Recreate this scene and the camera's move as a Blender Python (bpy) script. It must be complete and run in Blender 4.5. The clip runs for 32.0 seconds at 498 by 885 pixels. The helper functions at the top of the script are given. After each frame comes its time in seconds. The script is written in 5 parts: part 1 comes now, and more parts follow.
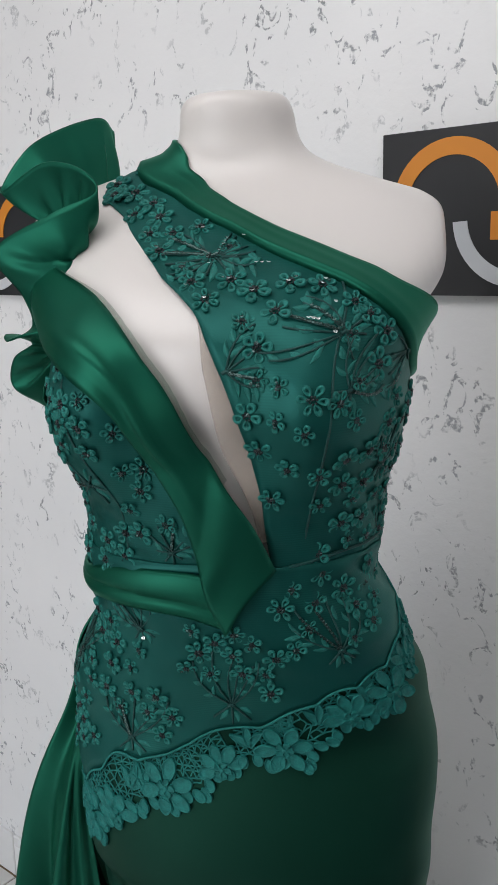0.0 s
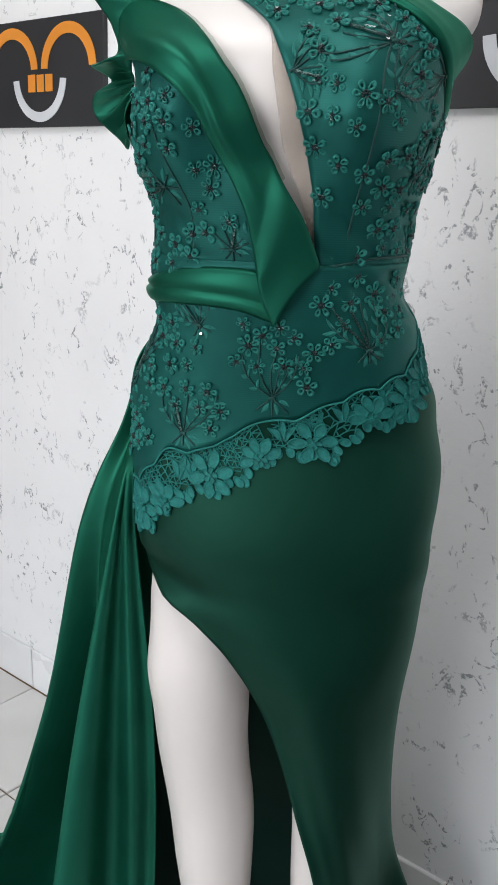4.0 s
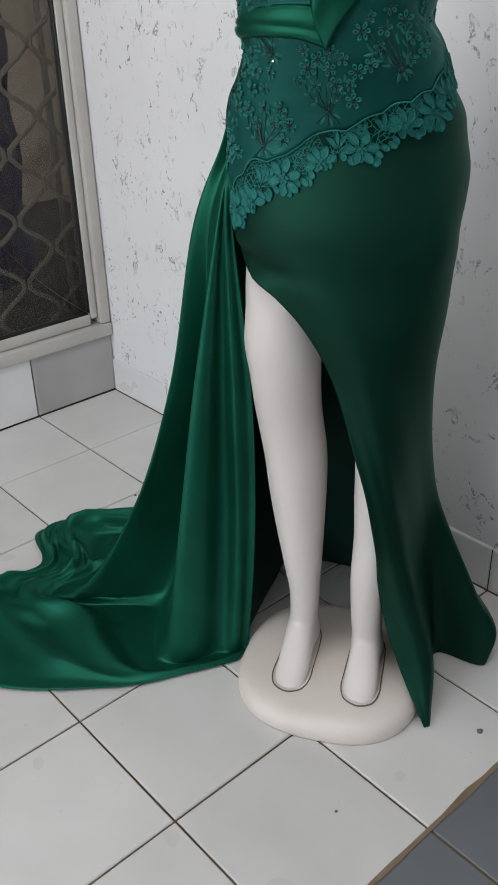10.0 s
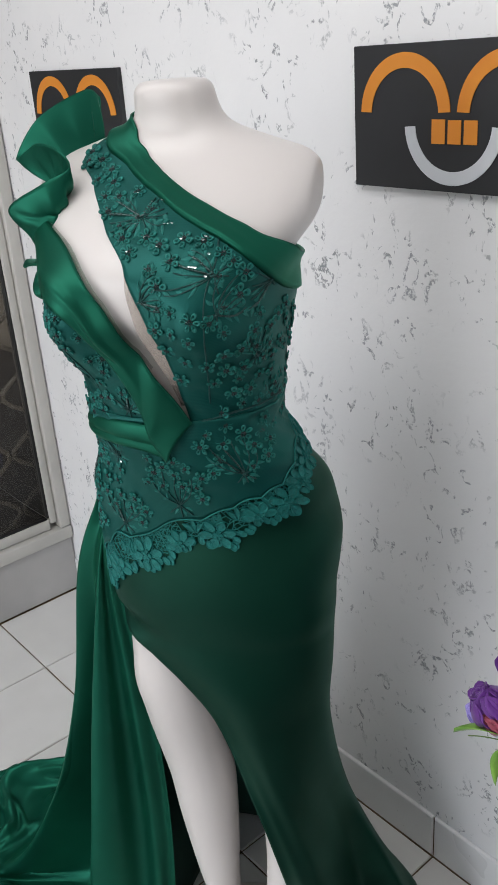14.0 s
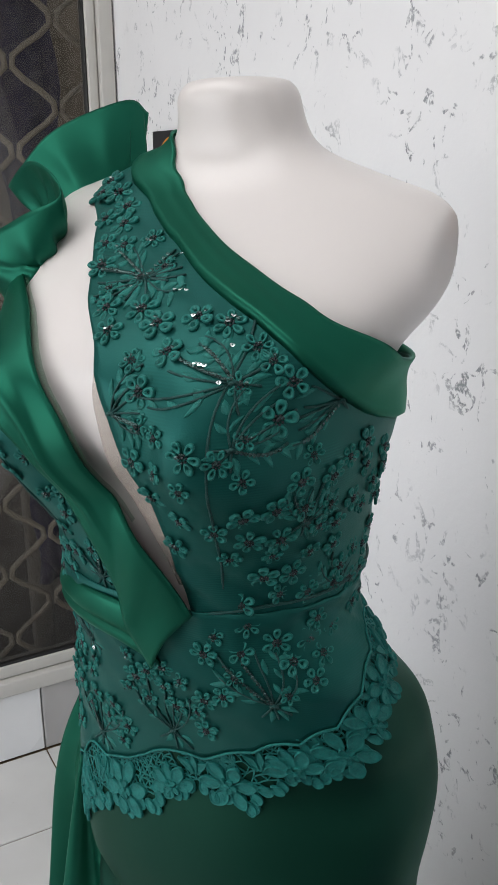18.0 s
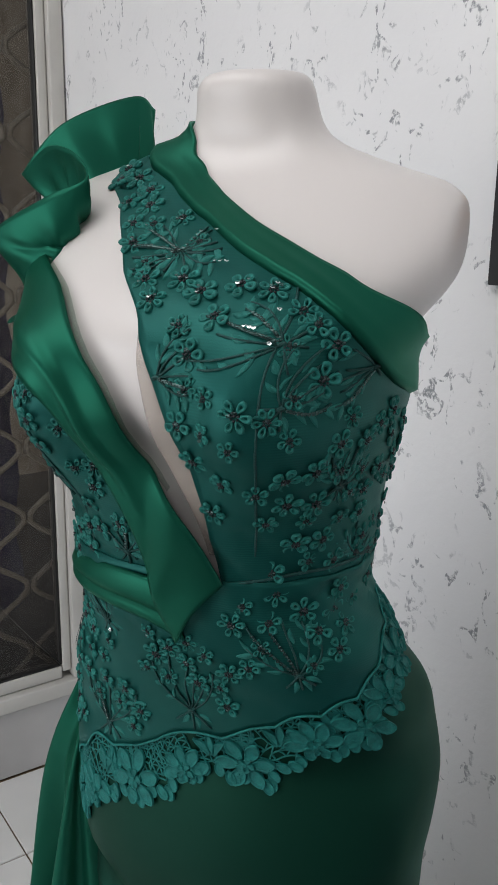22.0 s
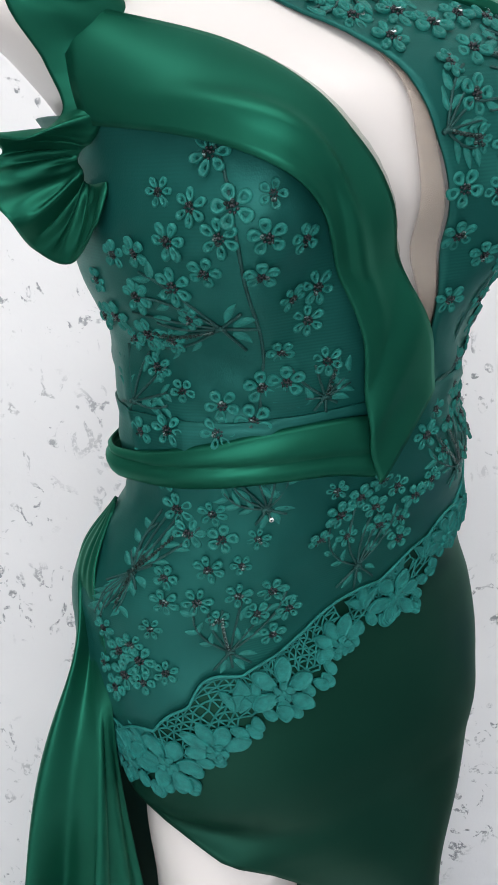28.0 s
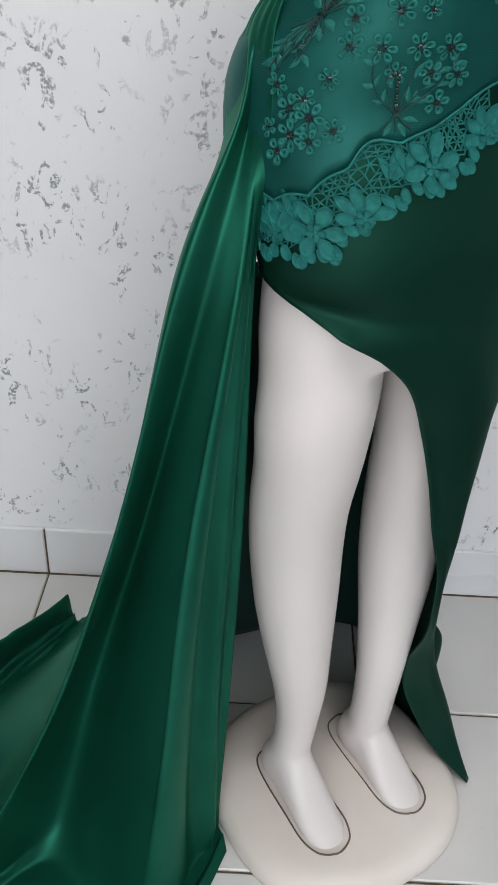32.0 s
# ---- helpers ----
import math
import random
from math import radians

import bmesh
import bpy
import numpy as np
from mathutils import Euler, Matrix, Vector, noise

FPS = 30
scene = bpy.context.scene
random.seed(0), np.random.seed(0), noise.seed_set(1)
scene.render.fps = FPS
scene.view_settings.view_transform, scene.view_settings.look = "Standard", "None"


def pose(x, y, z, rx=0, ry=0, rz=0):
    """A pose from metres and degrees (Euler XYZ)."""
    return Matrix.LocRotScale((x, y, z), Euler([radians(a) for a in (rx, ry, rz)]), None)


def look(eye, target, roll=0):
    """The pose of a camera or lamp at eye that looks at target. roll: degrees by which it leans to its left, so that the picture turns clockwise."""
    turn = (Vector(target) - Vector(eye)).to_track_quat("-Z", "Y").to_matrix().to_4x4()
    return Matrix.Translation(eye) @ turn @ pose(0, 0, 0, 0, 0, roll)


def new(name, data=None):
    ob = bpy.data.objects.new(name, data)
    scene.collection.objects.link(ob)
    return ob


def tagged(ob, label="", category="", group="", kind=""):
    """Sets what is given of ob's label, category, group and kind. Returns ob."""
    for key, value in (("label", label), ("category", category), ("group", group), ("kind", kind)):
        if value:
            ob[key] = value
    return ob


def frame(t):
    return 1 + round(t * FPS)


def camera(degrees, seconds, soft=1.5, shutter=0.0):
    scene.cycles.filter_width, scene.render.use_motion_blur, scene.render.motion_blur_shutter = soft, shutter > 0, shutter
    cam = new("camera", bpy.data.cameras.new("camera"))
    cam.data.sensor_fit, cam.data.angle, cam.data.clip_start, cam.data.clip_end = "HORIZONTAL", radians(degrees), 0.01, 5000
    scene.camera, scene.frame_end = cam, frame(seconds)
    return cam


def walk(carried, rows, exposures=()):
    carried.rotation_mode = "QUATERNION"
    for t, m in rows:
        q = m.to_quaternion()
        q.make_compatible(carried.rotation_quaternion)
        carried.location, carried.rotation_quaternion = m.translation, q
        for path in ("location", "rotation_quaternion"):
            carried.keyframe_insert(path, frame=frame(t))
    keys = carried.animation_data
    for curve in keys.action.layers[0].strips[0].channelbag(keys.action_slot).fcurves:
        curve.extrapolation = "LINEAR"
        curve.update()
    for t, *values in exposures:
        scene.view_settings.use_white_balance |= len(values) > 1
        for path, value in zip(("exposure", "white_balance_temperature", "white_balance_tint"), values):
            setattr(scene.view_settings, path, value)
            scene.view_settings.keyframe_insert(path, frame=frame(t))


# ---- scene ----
cam = camera(32.1, 32.0)
PATH = [
    (0, (1.968, -1.074, 1.48), (0.719, 0.433, 1.07), -1.2),
    (0.5, (1.995, -1.086, 1.462), (0.696, 0.386, 1.083), -1.0),
    (1, (2.01, -1.099, 1.439), (0.702, 0.365, 1.058), -0.6),
    (1.5, (2.013, -1.113, 1.41), (0.706, 0.347, 1.013), -0.2),
    (2, (2.024, -1.127, 1.381), (0.716, 0.33, 0.973), 0.0),
    (2.5, (2.025, -1.137, 1.333), (0.716, 0.314, 0.908), 0.5),
    (4.5, (2.068, -1.278, 1.291), (0.879, 0.197, 0.65), 1.4),
    (5, (2.127, -1.329, 1.257), (0.963, 0.129, 0.534), 0.1),
    (5.5, (2.178, -1.409, 1.235), (1.004, 0.017, 0.469), -0.6),
    (6, (2.21, -1.44, 1.224), (0.994, -0.06, 0.438), -1.6),
    (6.5, (2.247, -1.491, 1.222), (1.023, -0.15, 0.382), -1.9),
    (7, (2.273, -1.567, 1.225), (1.04, -0.272, 0.328), -1.9),
    (7.5, (2.289, -1.617, 1.24), (1.044, -0.364, 0.301), -2.3),
    (8, (2.306, -1.663, 1.258), (1.057, -0.431, 0.298), -2.9),
    (8.5, (2.317, -1.673, 1.25), (1.076, -0.448, 0.271), -3.4),
    (9, (2.325, -1.653, 1.273), (1.069, -0.441, 0.296), -3.8),
    (9.5, (2.315, -1.562, 1.269), (1.032, -0.377, 0.295), -2.7),
    (10, (2.366, -1.454, 1.279), (1.043, -0.305, 0.314), -1.6),
    (10.5, (2.419, -1.397, 1.294), (1.09, -0.233, 0.358), -1.4),
    (11, (2.49, -1.362, 1.311), (1.145, -0.191, 0.404), -1.6),
    (11.5, (2.537, -1.316, 1.359), (1.179, -0.131, 0.493), -2.3),
    (12, (2.538, -1.264, 1.426), (1.174, -0.08, 0.566), -3.4),
    (12.5, (2.533, -1.216, 1.507), (1.146, -0.049, 0.662), -4.3),
    (13, (2.507, -1.183, 1.583), (1.093, -0.038, 0.753), -4.8),
    (13.5, (2.446, -1.152, 1.637), (1.027, -0.008, 0.814), -4.8),
    (14, (2.367, -1.122, 1.65), (0.951, 0.024, 0.824), -4.3),
    (14.5, (2.291, -1.035, 1.664), (0.815, 0.038, 0.843), -2.8),
    (16.5, (2.085, -0.839, 1.61), (0.427, 0.052, 0.935), 1.8),
    (17, (2.084, -0.81, 1.589), (0.431, 0.091, 0.913), 1.5),
    (17.5, (2.095, -0.79, 1.567), (0.444, 0.118, 0.898), 0.4),
    (18, (2.092, -0.803, 1.556), (0.423, 0.121, 0.954), -0.4),
    (18.5, (2.088, -0.808, 1.547), (0.41, 0.125, 0.988), -0.4),
    (19, (2.086, -0.823, 1.532), (0.409, 0.118, 0.982), -0.2),
    (19.5, (2.089, -0.828, 1.529), (0.415, 0.125, 0.992), -0.0),
    (20, (2.094, -0.833, 1.523), (0.42, 0.136, 1.015), 0.1),
    (20.5, (2.096, -0.839, 1.522), (0.434, 0.151, 1.016), 0.1),
    (21, (2.098, -0.849, 1.526), (0.461, 0.184, 1.022), 0.4),
    (21.5, (2.092, -0.864, 1.526), (0.467, 0.188, 1.023), 0.5),
    (22, (2.075, -0.893, 1.509), (0.487, 0.213, 1.005), 0.8),
    (22.5, (2.01, -0.953, 1.509), (0.567, 0.336, 1.003), 2.1),
    (23, (1.932, -1.022, 1.527), (0.696, 0.466, 1.022), 2.9),
    (23.5, (1.884, -1.089, 1.539), (0.758, 0.485, 1.033), 2.1),
    (24, (1.838, -1.14, 1.537), (0.797, 0.481, 1.001), 1.6),
    (24.5, (1.797, -1.111, 1.538), (0.85, 0.568, 1.005), 0.8),
    (26.5, (1.526, -1.124, 1.526), (1.22, 0.771, 0.965), -1.5),
    (27, (1.5, -1.134, 1.48), (1.299, 0.771, 0.905), -2.7),
    (27.5, (1.489, -1.139, 1.459), (1.327, 0.755, 0.837), -3.5),
    (28, (1.496, -1.12, 1.425), (1.319, 0.736, 0.702), -4.9),
    (28.5, (1.506, -1.127, 1.394), (1.319, 0.697, 0.593), -5.0),
    (29, (1.455, -1.152, 1.357), (1.264, 0.63, 0.469), -5.0),
    (29.5, (1.398, -1.175, 1.327), (1.218, 0.59, 0.404), -4.0),
    (30, (1.365, -1.198, 1.293), (1.266, 0.552, 0.329), -2.7),
    (30.5, (1.354, -1.221, 1.267), (1.324, 0.508, 0.261), -0.9),
    (31, (1.348, -1.24, 1.249), (1.343, 0.482, 0.231), 0.5),
    (31.5, (1.332, -1.272, 1.228), (1.321, 0.425, 0.169), 1.6),
    (32, (1.321, -1.306, 1.216), (1.305, 0.355, 0.102), 2.7),
]
walk(cam, [(t, look(eye, target, roll)) for t, eye, target, roll in PATH], exposures=[(0.0, -0.4), (2.0, -0.25), (5.0, 0.15), (6.0, -0.05), (7.0, -0.2), (10.0, -0.35), (11.0, 0.0), (12.0, 0.0), (14.0, -0.2), (18.0, -0.25), (20.0, -0.31), (22.0, -0.43), (23.0, -0.24), (24.5, -0.29), (26.5, -0.55), (27.0, -0.15), (27.7, 0.15), (28.6, 0.10), (30.0, 0.0), (32.0, -0.13)])

# ---------------------------------------------------------------- light
world = bpy.data.worlds.new("world")
scene.world = world
world.use_nodes = True
wn = world.node_tree
sky = wn.nodes.new("ShaderNodeTexSky")
sky.sky_type, sky.sun_disc = "NISHITA", False
sky.sun_elevation, sky.sun_rotation = radians(48), radians(150)
wn.links.new(sky.outputs[0], wn.nodes["Background"].inputs[0])
wn.nodes["Background"].inputs[1].default_value = 0.15


def area_lamp(name, eye, target, width, height, power, colour):
    data = bpy.data.lights.new(name, "AREA")
    data.shape, data.size, data.size_y, data.energy, data.color = "RECTANGLE", width, height, power, colour
    ob = new(name, data)
    ob.matrix_world = look(eye, target)
    return ob


# two unseen lamps, added: fill from an assumed front opening and fill from above
area_lamp("shopfront_daylight", (1.35, -3.93, 1.3), (1.35, 0, 1.0), 2.4, 2.1, 62, (0.962, 0.962, 1.0))
area_lamp("ceiling_light_glow", (1.75, -1.75, 3.245), (1.75, -1.75, 0), 2.6, 1.6, 28, (0.968, 0.96, 0.985))

# ---------------------------------------------------------------- materials


def material(name, colour, rough=0.5, metal=0.0, **extra):
    m = bpy.data.materials.new(name)
    m.use_nodes = True
    b = m.node_tree.nodes["Principled BSDF"]
    b.inputs["Base Color"].default_value = (*colour, 1)
    b.inputs["Roughness"].default_value = rough
    b.inputs["Metallic"].default_value = metal
    for key, value in extra.items():
        b.inputs[key.replace("_", " ")].default_value = value
    return m


def add(m, kind, **values):
    n = m.node_tree.nodes.new(kind)
    for key, value in values.items():
        n.inputs[key.replace("_", " ")].default_value = value
    return n


def link(m, a, b):
    m.node_tree.links.new(a, b)


def bsdf(m):
    return m.node_tree.nodes["Principled BSDF"]


def coords(m, scale=(1, 1, 1), turn=(0, 0, 0)):
    tex, mp = add(m, "ShaderNodeTexCoord"), add(m, "ShaderNodeMapping")
    mp.inputs["Scale"].default_value = scale
    mp.inputs["Rotation"].default_value = turn
    link(m, tex.outputs["Object"], mp.inputs["Vector"])
    return mp.outputs[0]


def noise_node(m, scale, detail=3.0, rough=0.5, vector=None, distortion=0.0):
    n = add(m, "ShaderNodeTexNoise", Scale=scale, Detail=detail, Roughness=rough, Distortion=distortion)
    link(m, vector if vector is not None else coords(m), n.inputs["Vector"])
    return n.outputs[0]


def ramp(m, value, stops):
    r = add(m, "ShaderNodeValToRGB")
    e = r.color_ramp.elements
    while len(e) < len(stops):
        e.new(0.5)
    for el, (pos, col) in zip(e, stops):
        el.position, el.color = pos, (*col, 1) if len(col) == 3 else col
    link(m, value, r.inputs[0])
    return r.outputs[0]


def grey(v):
    return (v, v, v)


def mixed(m, factor, a, b, mode="MIX"):
    n = m.node_tree.nodes.new("ShaderNodeMix")
    n.data_type, n.blend_type = "RGBA", mode
    for socket, value in ((n.inputs[0], factor), (n.inputs[6], a), (n.inputs[7], b)):
        if isinstance(value, (int, float)):
            socket.default_value = value
        elif isinstance(value, tuple):
            socket.default_value = (*value, 1)
        else:
            link(m, value, socket)
    return n.outputs[2]


def calc(m, op, a, b):
    n = m.node_tree.nodes.new("ShaderNodeMath")
    n.operation = op
    for socket, value in zip(n.inputs, (a, b)):
        if isinstance(value, (int, float)):
            socket.default_value = value
        else:
            link(m, value, socket)
    return n.outputs[0]


def bumped(m, height, strength=0.2, distance=0.002):
    n = add(m, "ShaderNodeBump", Strength=strength, Distance=distance)
    link(m, height, n.inputs["Height"])
    link(m, n.outputs[0], bsdf(m).inputs["Normal"])


def wall_paint():
    m = material("scumbled_white_paint", (0.8, 0.8, 0.8), 0.55)
    v = coords(m)
    warp = coords(m, (1, 1, 0.75), (0.3, 0.5, 0.4))
    patches = ramp(m, noise_node(m, 7.5, 2, 0.5, v), [(0.43, grey(0)), (0.56, grey(1))])
    strokes = ramp(m, noise_node(m, 38, 2.5, 0.55, warp, 1.4), [(0.585, grey(0)), (0.635, grey(1))])
    breaks = ramp(m, noise_node(m, 150, 2, 0.6, v), [(0.40, grey(0)), (0.55, grey(1))])
    marks = calc(m, "MULTIPLY", calc(m, "MULTIPLY", patches, strokes), breaks)
    cloud = ramp(m, noise_node(m, 1.6, 4, 0.6, v), [(0.3, (0.74, 0.745, 0.755)), (0.7, (0.82, 0.82, 0.825))])
    tone = ramp(m, noise_node(m, 3.1, 2, 0.5, v), [(0.4, (0.22, 0.235, 0.25)), (0.65, (0.34, 0.355, 0.38))])
    col = mixed(m, calc(m, "MULTIPLY", marks, 0.95), cloud, tone)
    link(m, col, bsdf(m).inputs["Base Color"])
    relief = calc(m, "ADD", calc(m, "MULTIPLY", marks, -0.7), noise_node(m, 60, 4, 0.6, v))
    bumped(m, relief, 0.25, 0.003)
    return m


def plain_paint(name, low, high, rough=0.6):
    m = material(name, high, rough)
    col = ramp(m, noise_node(m, 3, 5, 0.6), [(0.3, low), (0.7, high)])
    link(m, col, bsdf(m).inputs["Base Color"])
    bumped(m, noise_node(m, 90, 4), 0.15, 0.001)
    return m


def tile_glaze(name, low, high, rough, grime):
    m = material(name, high, rough)
    v = coords(m)
    info = add(m, "ShaderNodeObjectInfo")
    shift = add(m, "ShaderNodeVectorMath")
    link(m, v, shift.inputs[0])
    link(m, info.outputs["Location"], shift.inputs[1])
    where = shift.outputs[0]
    base = ramp(m, noise_node(m, 4, 3, 0.5, where), [(0.3, low), (0.7, high)])
    stain = ramp(m, noise_node(m, 9, 3, 0.5, where), [(0.45, grey(0)), (0.85, grey(1))])
    col = mixed(m, calc(m, "MULTIPLY", stain, 0.06), base, grime)
    specks = ramp(m, noise_node(m, 130, 2, 0.5, where), [(0.74, grey(0)), (0.78, grey(1))])
    col = mixed(m, calc(m, "MULTIPLY", specks, 0.45), col, (0.16, 0.12, 0.08))
    vary = mixed(m, 1.0, col, ramp(m, info.outputs["Random"], [(0, grey(0.92)), (1, grey(1.0))]), "MULTIPLY")
    link(m, vary, bsdf(m).inputs["Base Color"])
    rr = ramp(m, noise_node(m, 6, 2, 0.4, where), [(0.2, grey(rough * 0.85)), (0.8, grey(rough * 1.25))])
    link(m, rr, bsdf(m).inputs["Roughness"])
    bumped(m, noise_node(m, 14, 3, 0.5, where), 0.06, 0.002)
    return m


def satin(name, dark, light, rough, metal=0.45):
    m = material(name, light, rough, metal)
    bsdf(m).inputs["Specular IOR Level"].default_value = 0.35
    bsdf(m).inputs["Specular Tint"].default_value = (0.3, 0.95, 0.7, 1)
    col = ramp(m, noise_node(m, 6, 3, 0.5), [(0.3, dark), (0.72, light)])
    link(m, col, bsdf(m).inputs["Base Color"])
    fine = noise_node(m, 1.0, 1, 0.5, coords(m, (2600, 2600, 260)))
    soft = noise_node(m, 17, 2, 0.45)
    bumped(m, calc(m, "ADD", calc(m, "MULTIPLY", fine, 0.06), soft), 0.10, 0.004)
    return m


def netting():
    """Fine net laid over satin: a smooth sheen with faint rows of mesh."""
    m = material("green_tulle", (0.006, 0.085, 0.062), 0.42, 0.4)
    bsdf(m).inputs["Specular IOR Level"].default_value = 0.3
    bsdf(m).inputs["Specular Tint"].default_value = (0.5, 0.95, 0.85, 1)
    v = coords(m)
    col = ramp(m, noise_node(m, 7, 3, 0.5, v), [(0.3, (0.005, 0.062, 0.054)), (0.7, (0.009, 0.090, 0.079))])
    rows = add(m, "ShaderNodeTexWave", Scale=150, Distortion=1.2, Detail=2.0)
    rows.bands_direction = "Z"
    link(m, v, rows.inputs["Vector"])
    patchy = ramp(m, noise_node(m, 16, 2, 0.5, v), [(0.45, grey(0)), (0.7, grey(1))])
    lines = calc(m, "MULTIPLY", rows.outputs[1], patchy)
    col = mixed(m, calc(m, "MULTIPLY", lines, 0.30), col, (0.02, 0.15, 0.125))
    link(m, col, bsdf(m).inputs["Base Color"])
    holes = add(m, "ShaderNodeTexVoronoi", Scale=900)
    link(m, v, holes.inputs["Vector"])
    bumped(m, calc(m, "ADD", calc(m, "MULTIPLY", holes.outputs[0], 0.15), noise_node(m, 14, 2)), 0.12, 0.004)
    return m


def thread(name, low, high, rough=0.5):
    m = material(name, high, rough)
    bsdf(m).inputs["Specular IOR Level"].default_value = 0.3
    col = ramp(m, noise_node(m, 160, 3, 0.6), [(0.3, low), (0.7, high)])
    link(m, col, bsdf(m).inputs["Base Color"])
    bumped(m, noise_node(m, 1.0, 2, 0.6, coords(m, (700, 700, 1800))), 0.7, 0.0012)
    return m


def shell_plastic():
    m = material("mannequin_shell", (0.65, 0.61, 0.605), 0.30)
    v = coords(m)
    col = ramp(m, noise_node(m, 3, 2, 0.4, v), [(0.2, (0.625, 0.588, 0.568)), (0.8, (0.675, 0.635, 0.612))])
    link(m, col, bsdf(m).inputs["Base Color"])
    bumped(m, noise_node(m, 12, 2, 0.4, v), 0.03, 0.003)
    return m


def carved_wood(name, low, high, rough):
    m = material(name, high, rough)
    grain = noise_node(m, 1.0, 5, 0.6, coords(m, (60, 60, 7)), 0.6)
    link(m, ramp(m, grain, [(0.3, low), (0.7, high)]), bsdf(m).inputs["Base Color"])
    bumped(m, noise_node(m, 1.0, 4, 0.6, coords(m, (110, 110, 16))), 0.35, 0.002)
    return m


def petal_cloth(name, low, high):
    m = material(name, high, 0.6, Sheen_Weight=0.3)
    col = ramp(m, noise_node(m, 28, 3, 0.6), [(0.3, low), (0.72, high)])
    link(m, col, bsdf(m).inputs["Base Color"])
    bumped(m, noise_node(m, 220, 3), 0.3, 0.001)
    return m


def clear_glass():
    m = bpy.data.materials.new("tinted_glass")
    m.use_nodes = True
    t = m.node_tree
    out, old = t.nodes["Material Output"], t.nodes["Principled BSDF"]
    t.nodes.remove(old)
    see, shine, mix = (t.nodes.new("ShaderNodeBsdf" + k) for k in ("Transparent", "Glossy", "Diffuse"))
    see.inputs[0].default_value = (0.62, 0.60, 0.57, 1)
    shine.inputs["Roughness"].default_value = 0.03
    mix.inputs[0].default_value = (0.5, 0.48, 0.44, 1)
    fres = t.nodes.new("ShaderNodeFresnel")
    a, b = t.nodes.new("ShaderNodeMixShader"), t.nodes.new("ShaderNodeMixShader")
    link(m, fres.outputs[0], a.inputs[0])
    link(m, see.outputs[0], a.inputs[1])
    link(m, shine.outputs[0], a.inputs[2])
    dust = ramp(m, noise_node(m, 30, 6, 0.75), [(0.4, grey(0.02)), (0.8, grey(0.12))])
    link(m, dust, b.inputs[0])
    link(m, a.outputs[0], b.inputs[1])
    link(m, mix.outputs[0], b.inputs[2])
    link(m, b.outputs[0], out.inputs[0])
    return m


def sheer_net():
    m = bpy.data.materials.new("nude_power_net")
    m.use_nodes = True
    t = m.node_tree
    b = bsdf(m)
    b.inputs["Base Color"].default_value = (0.44, 0.37, 0.31, 1)
    b.inputs["Roughness"].default_value = 0.6
    b.inputs["Alpha"].default_value = 0.42
    return m


def glowing_backdrop():
    m = bpy.data.materials.new("glowing_yard")
    m.use_nodes = True
    t = m.node_tree
    t.nodes.remove(t.nodes["Principled BSDF"])
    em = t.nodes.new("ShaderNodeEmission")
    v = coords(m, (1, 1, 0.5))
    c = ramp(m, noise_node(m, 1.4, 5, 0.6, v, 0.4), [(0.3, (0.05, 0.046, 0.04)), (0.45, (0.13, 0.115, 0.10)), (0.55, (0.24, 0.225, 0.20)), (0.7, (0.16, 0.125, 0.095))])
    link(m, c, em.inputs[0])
    # the yard's daylight is put in as emission
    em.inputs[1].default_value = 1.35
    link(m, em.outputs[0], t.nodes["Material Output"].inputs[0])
    return m


WALL = wall_paint()
CEILING = plain_paint("ceiling_white", (0.74, 0.74, 0.73), (0.80, 0.80, 0.79))
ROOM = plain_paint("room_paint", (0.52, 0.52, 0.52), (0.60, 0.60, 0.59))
WHITE_TILE = tile_glaze("white_glaze", (0.60, 0.595, 0.575), (0.68, 0.675, 0.655), 0.30, (0.50, 0.46, 0.40))
SKIRT_TILE = tile_glaze("skirting_glaze", (0.74, 0.745, 0.75), (0.80, 0.805, 0.81), 0.28, (0.60, 0.57, 0.52))
GREY_TILE = tile_glaze("grey_glaze", (0.105, 0.115, 0.125), (0.145, 0.155, 0.165), 0.40, (0.20, 0.19, 0.17))
GROUT = plain_paint("dirty_grout", (0.055, 0.038, 0.024), (0.19, 0.125, 0.065), 0.9)
BROWN_GROUT = plain_paint("brown_grout", (0.12, 0.085, 0.05), (0.24, 0.18, 0.12), 0.9)
ALU = plain_paint("aluminium", (0.46, 0.45, 0.42), (0.58, 0.565, 0.53), 0.38)
OLD_TILE = tile_glaze("dulled_glaze", (0.38, 0.37, 0.36), (0.48, 0.47, 0.46), 0.4, (0.30, 0.25, 0.20))
BLACK = plain_paint("black_board", (0.012, 0.013, 0.015), (0.022, 0.023, 0.026), 0.5)
ORANGE = plain_paint("orange_paint", (0.60, 0.20, 0.015), (0.74, 0.28, 0.03), 0.45)
SILVER = plain_paint("silver_paint", (0.52, 0.54, 0.57), (0.64, 0.66, 0.69), 0.4)
RUBBER = material("black_rubber", (0.015, 0.015, 0.015), 0.6)
GLASS = clear_glass()
BAR = plain_paint("cream_steel", (0.50, 0.46, 0.39), (0.66, 0.62, 0.54), 0.5)
YARD_GLOW = glowing_backdrop()
SATIN = satin("emerald_satin", (0.0062, 0.074, 0.045), (0.0092, 0.104, 0.065), 0.40, 0.60)
CREPE = satin("deep_green_crepe", (0.0028, 0.0225, 0.0142), (0.0040, 0.0300, 0.0192), 0.46, 0.4)
LINING = satin("dark_lining", (0.004, 0.022, 0.018), (0.006, 0.032, 0.026), 0.5, 0.1)
TULLE = netting()
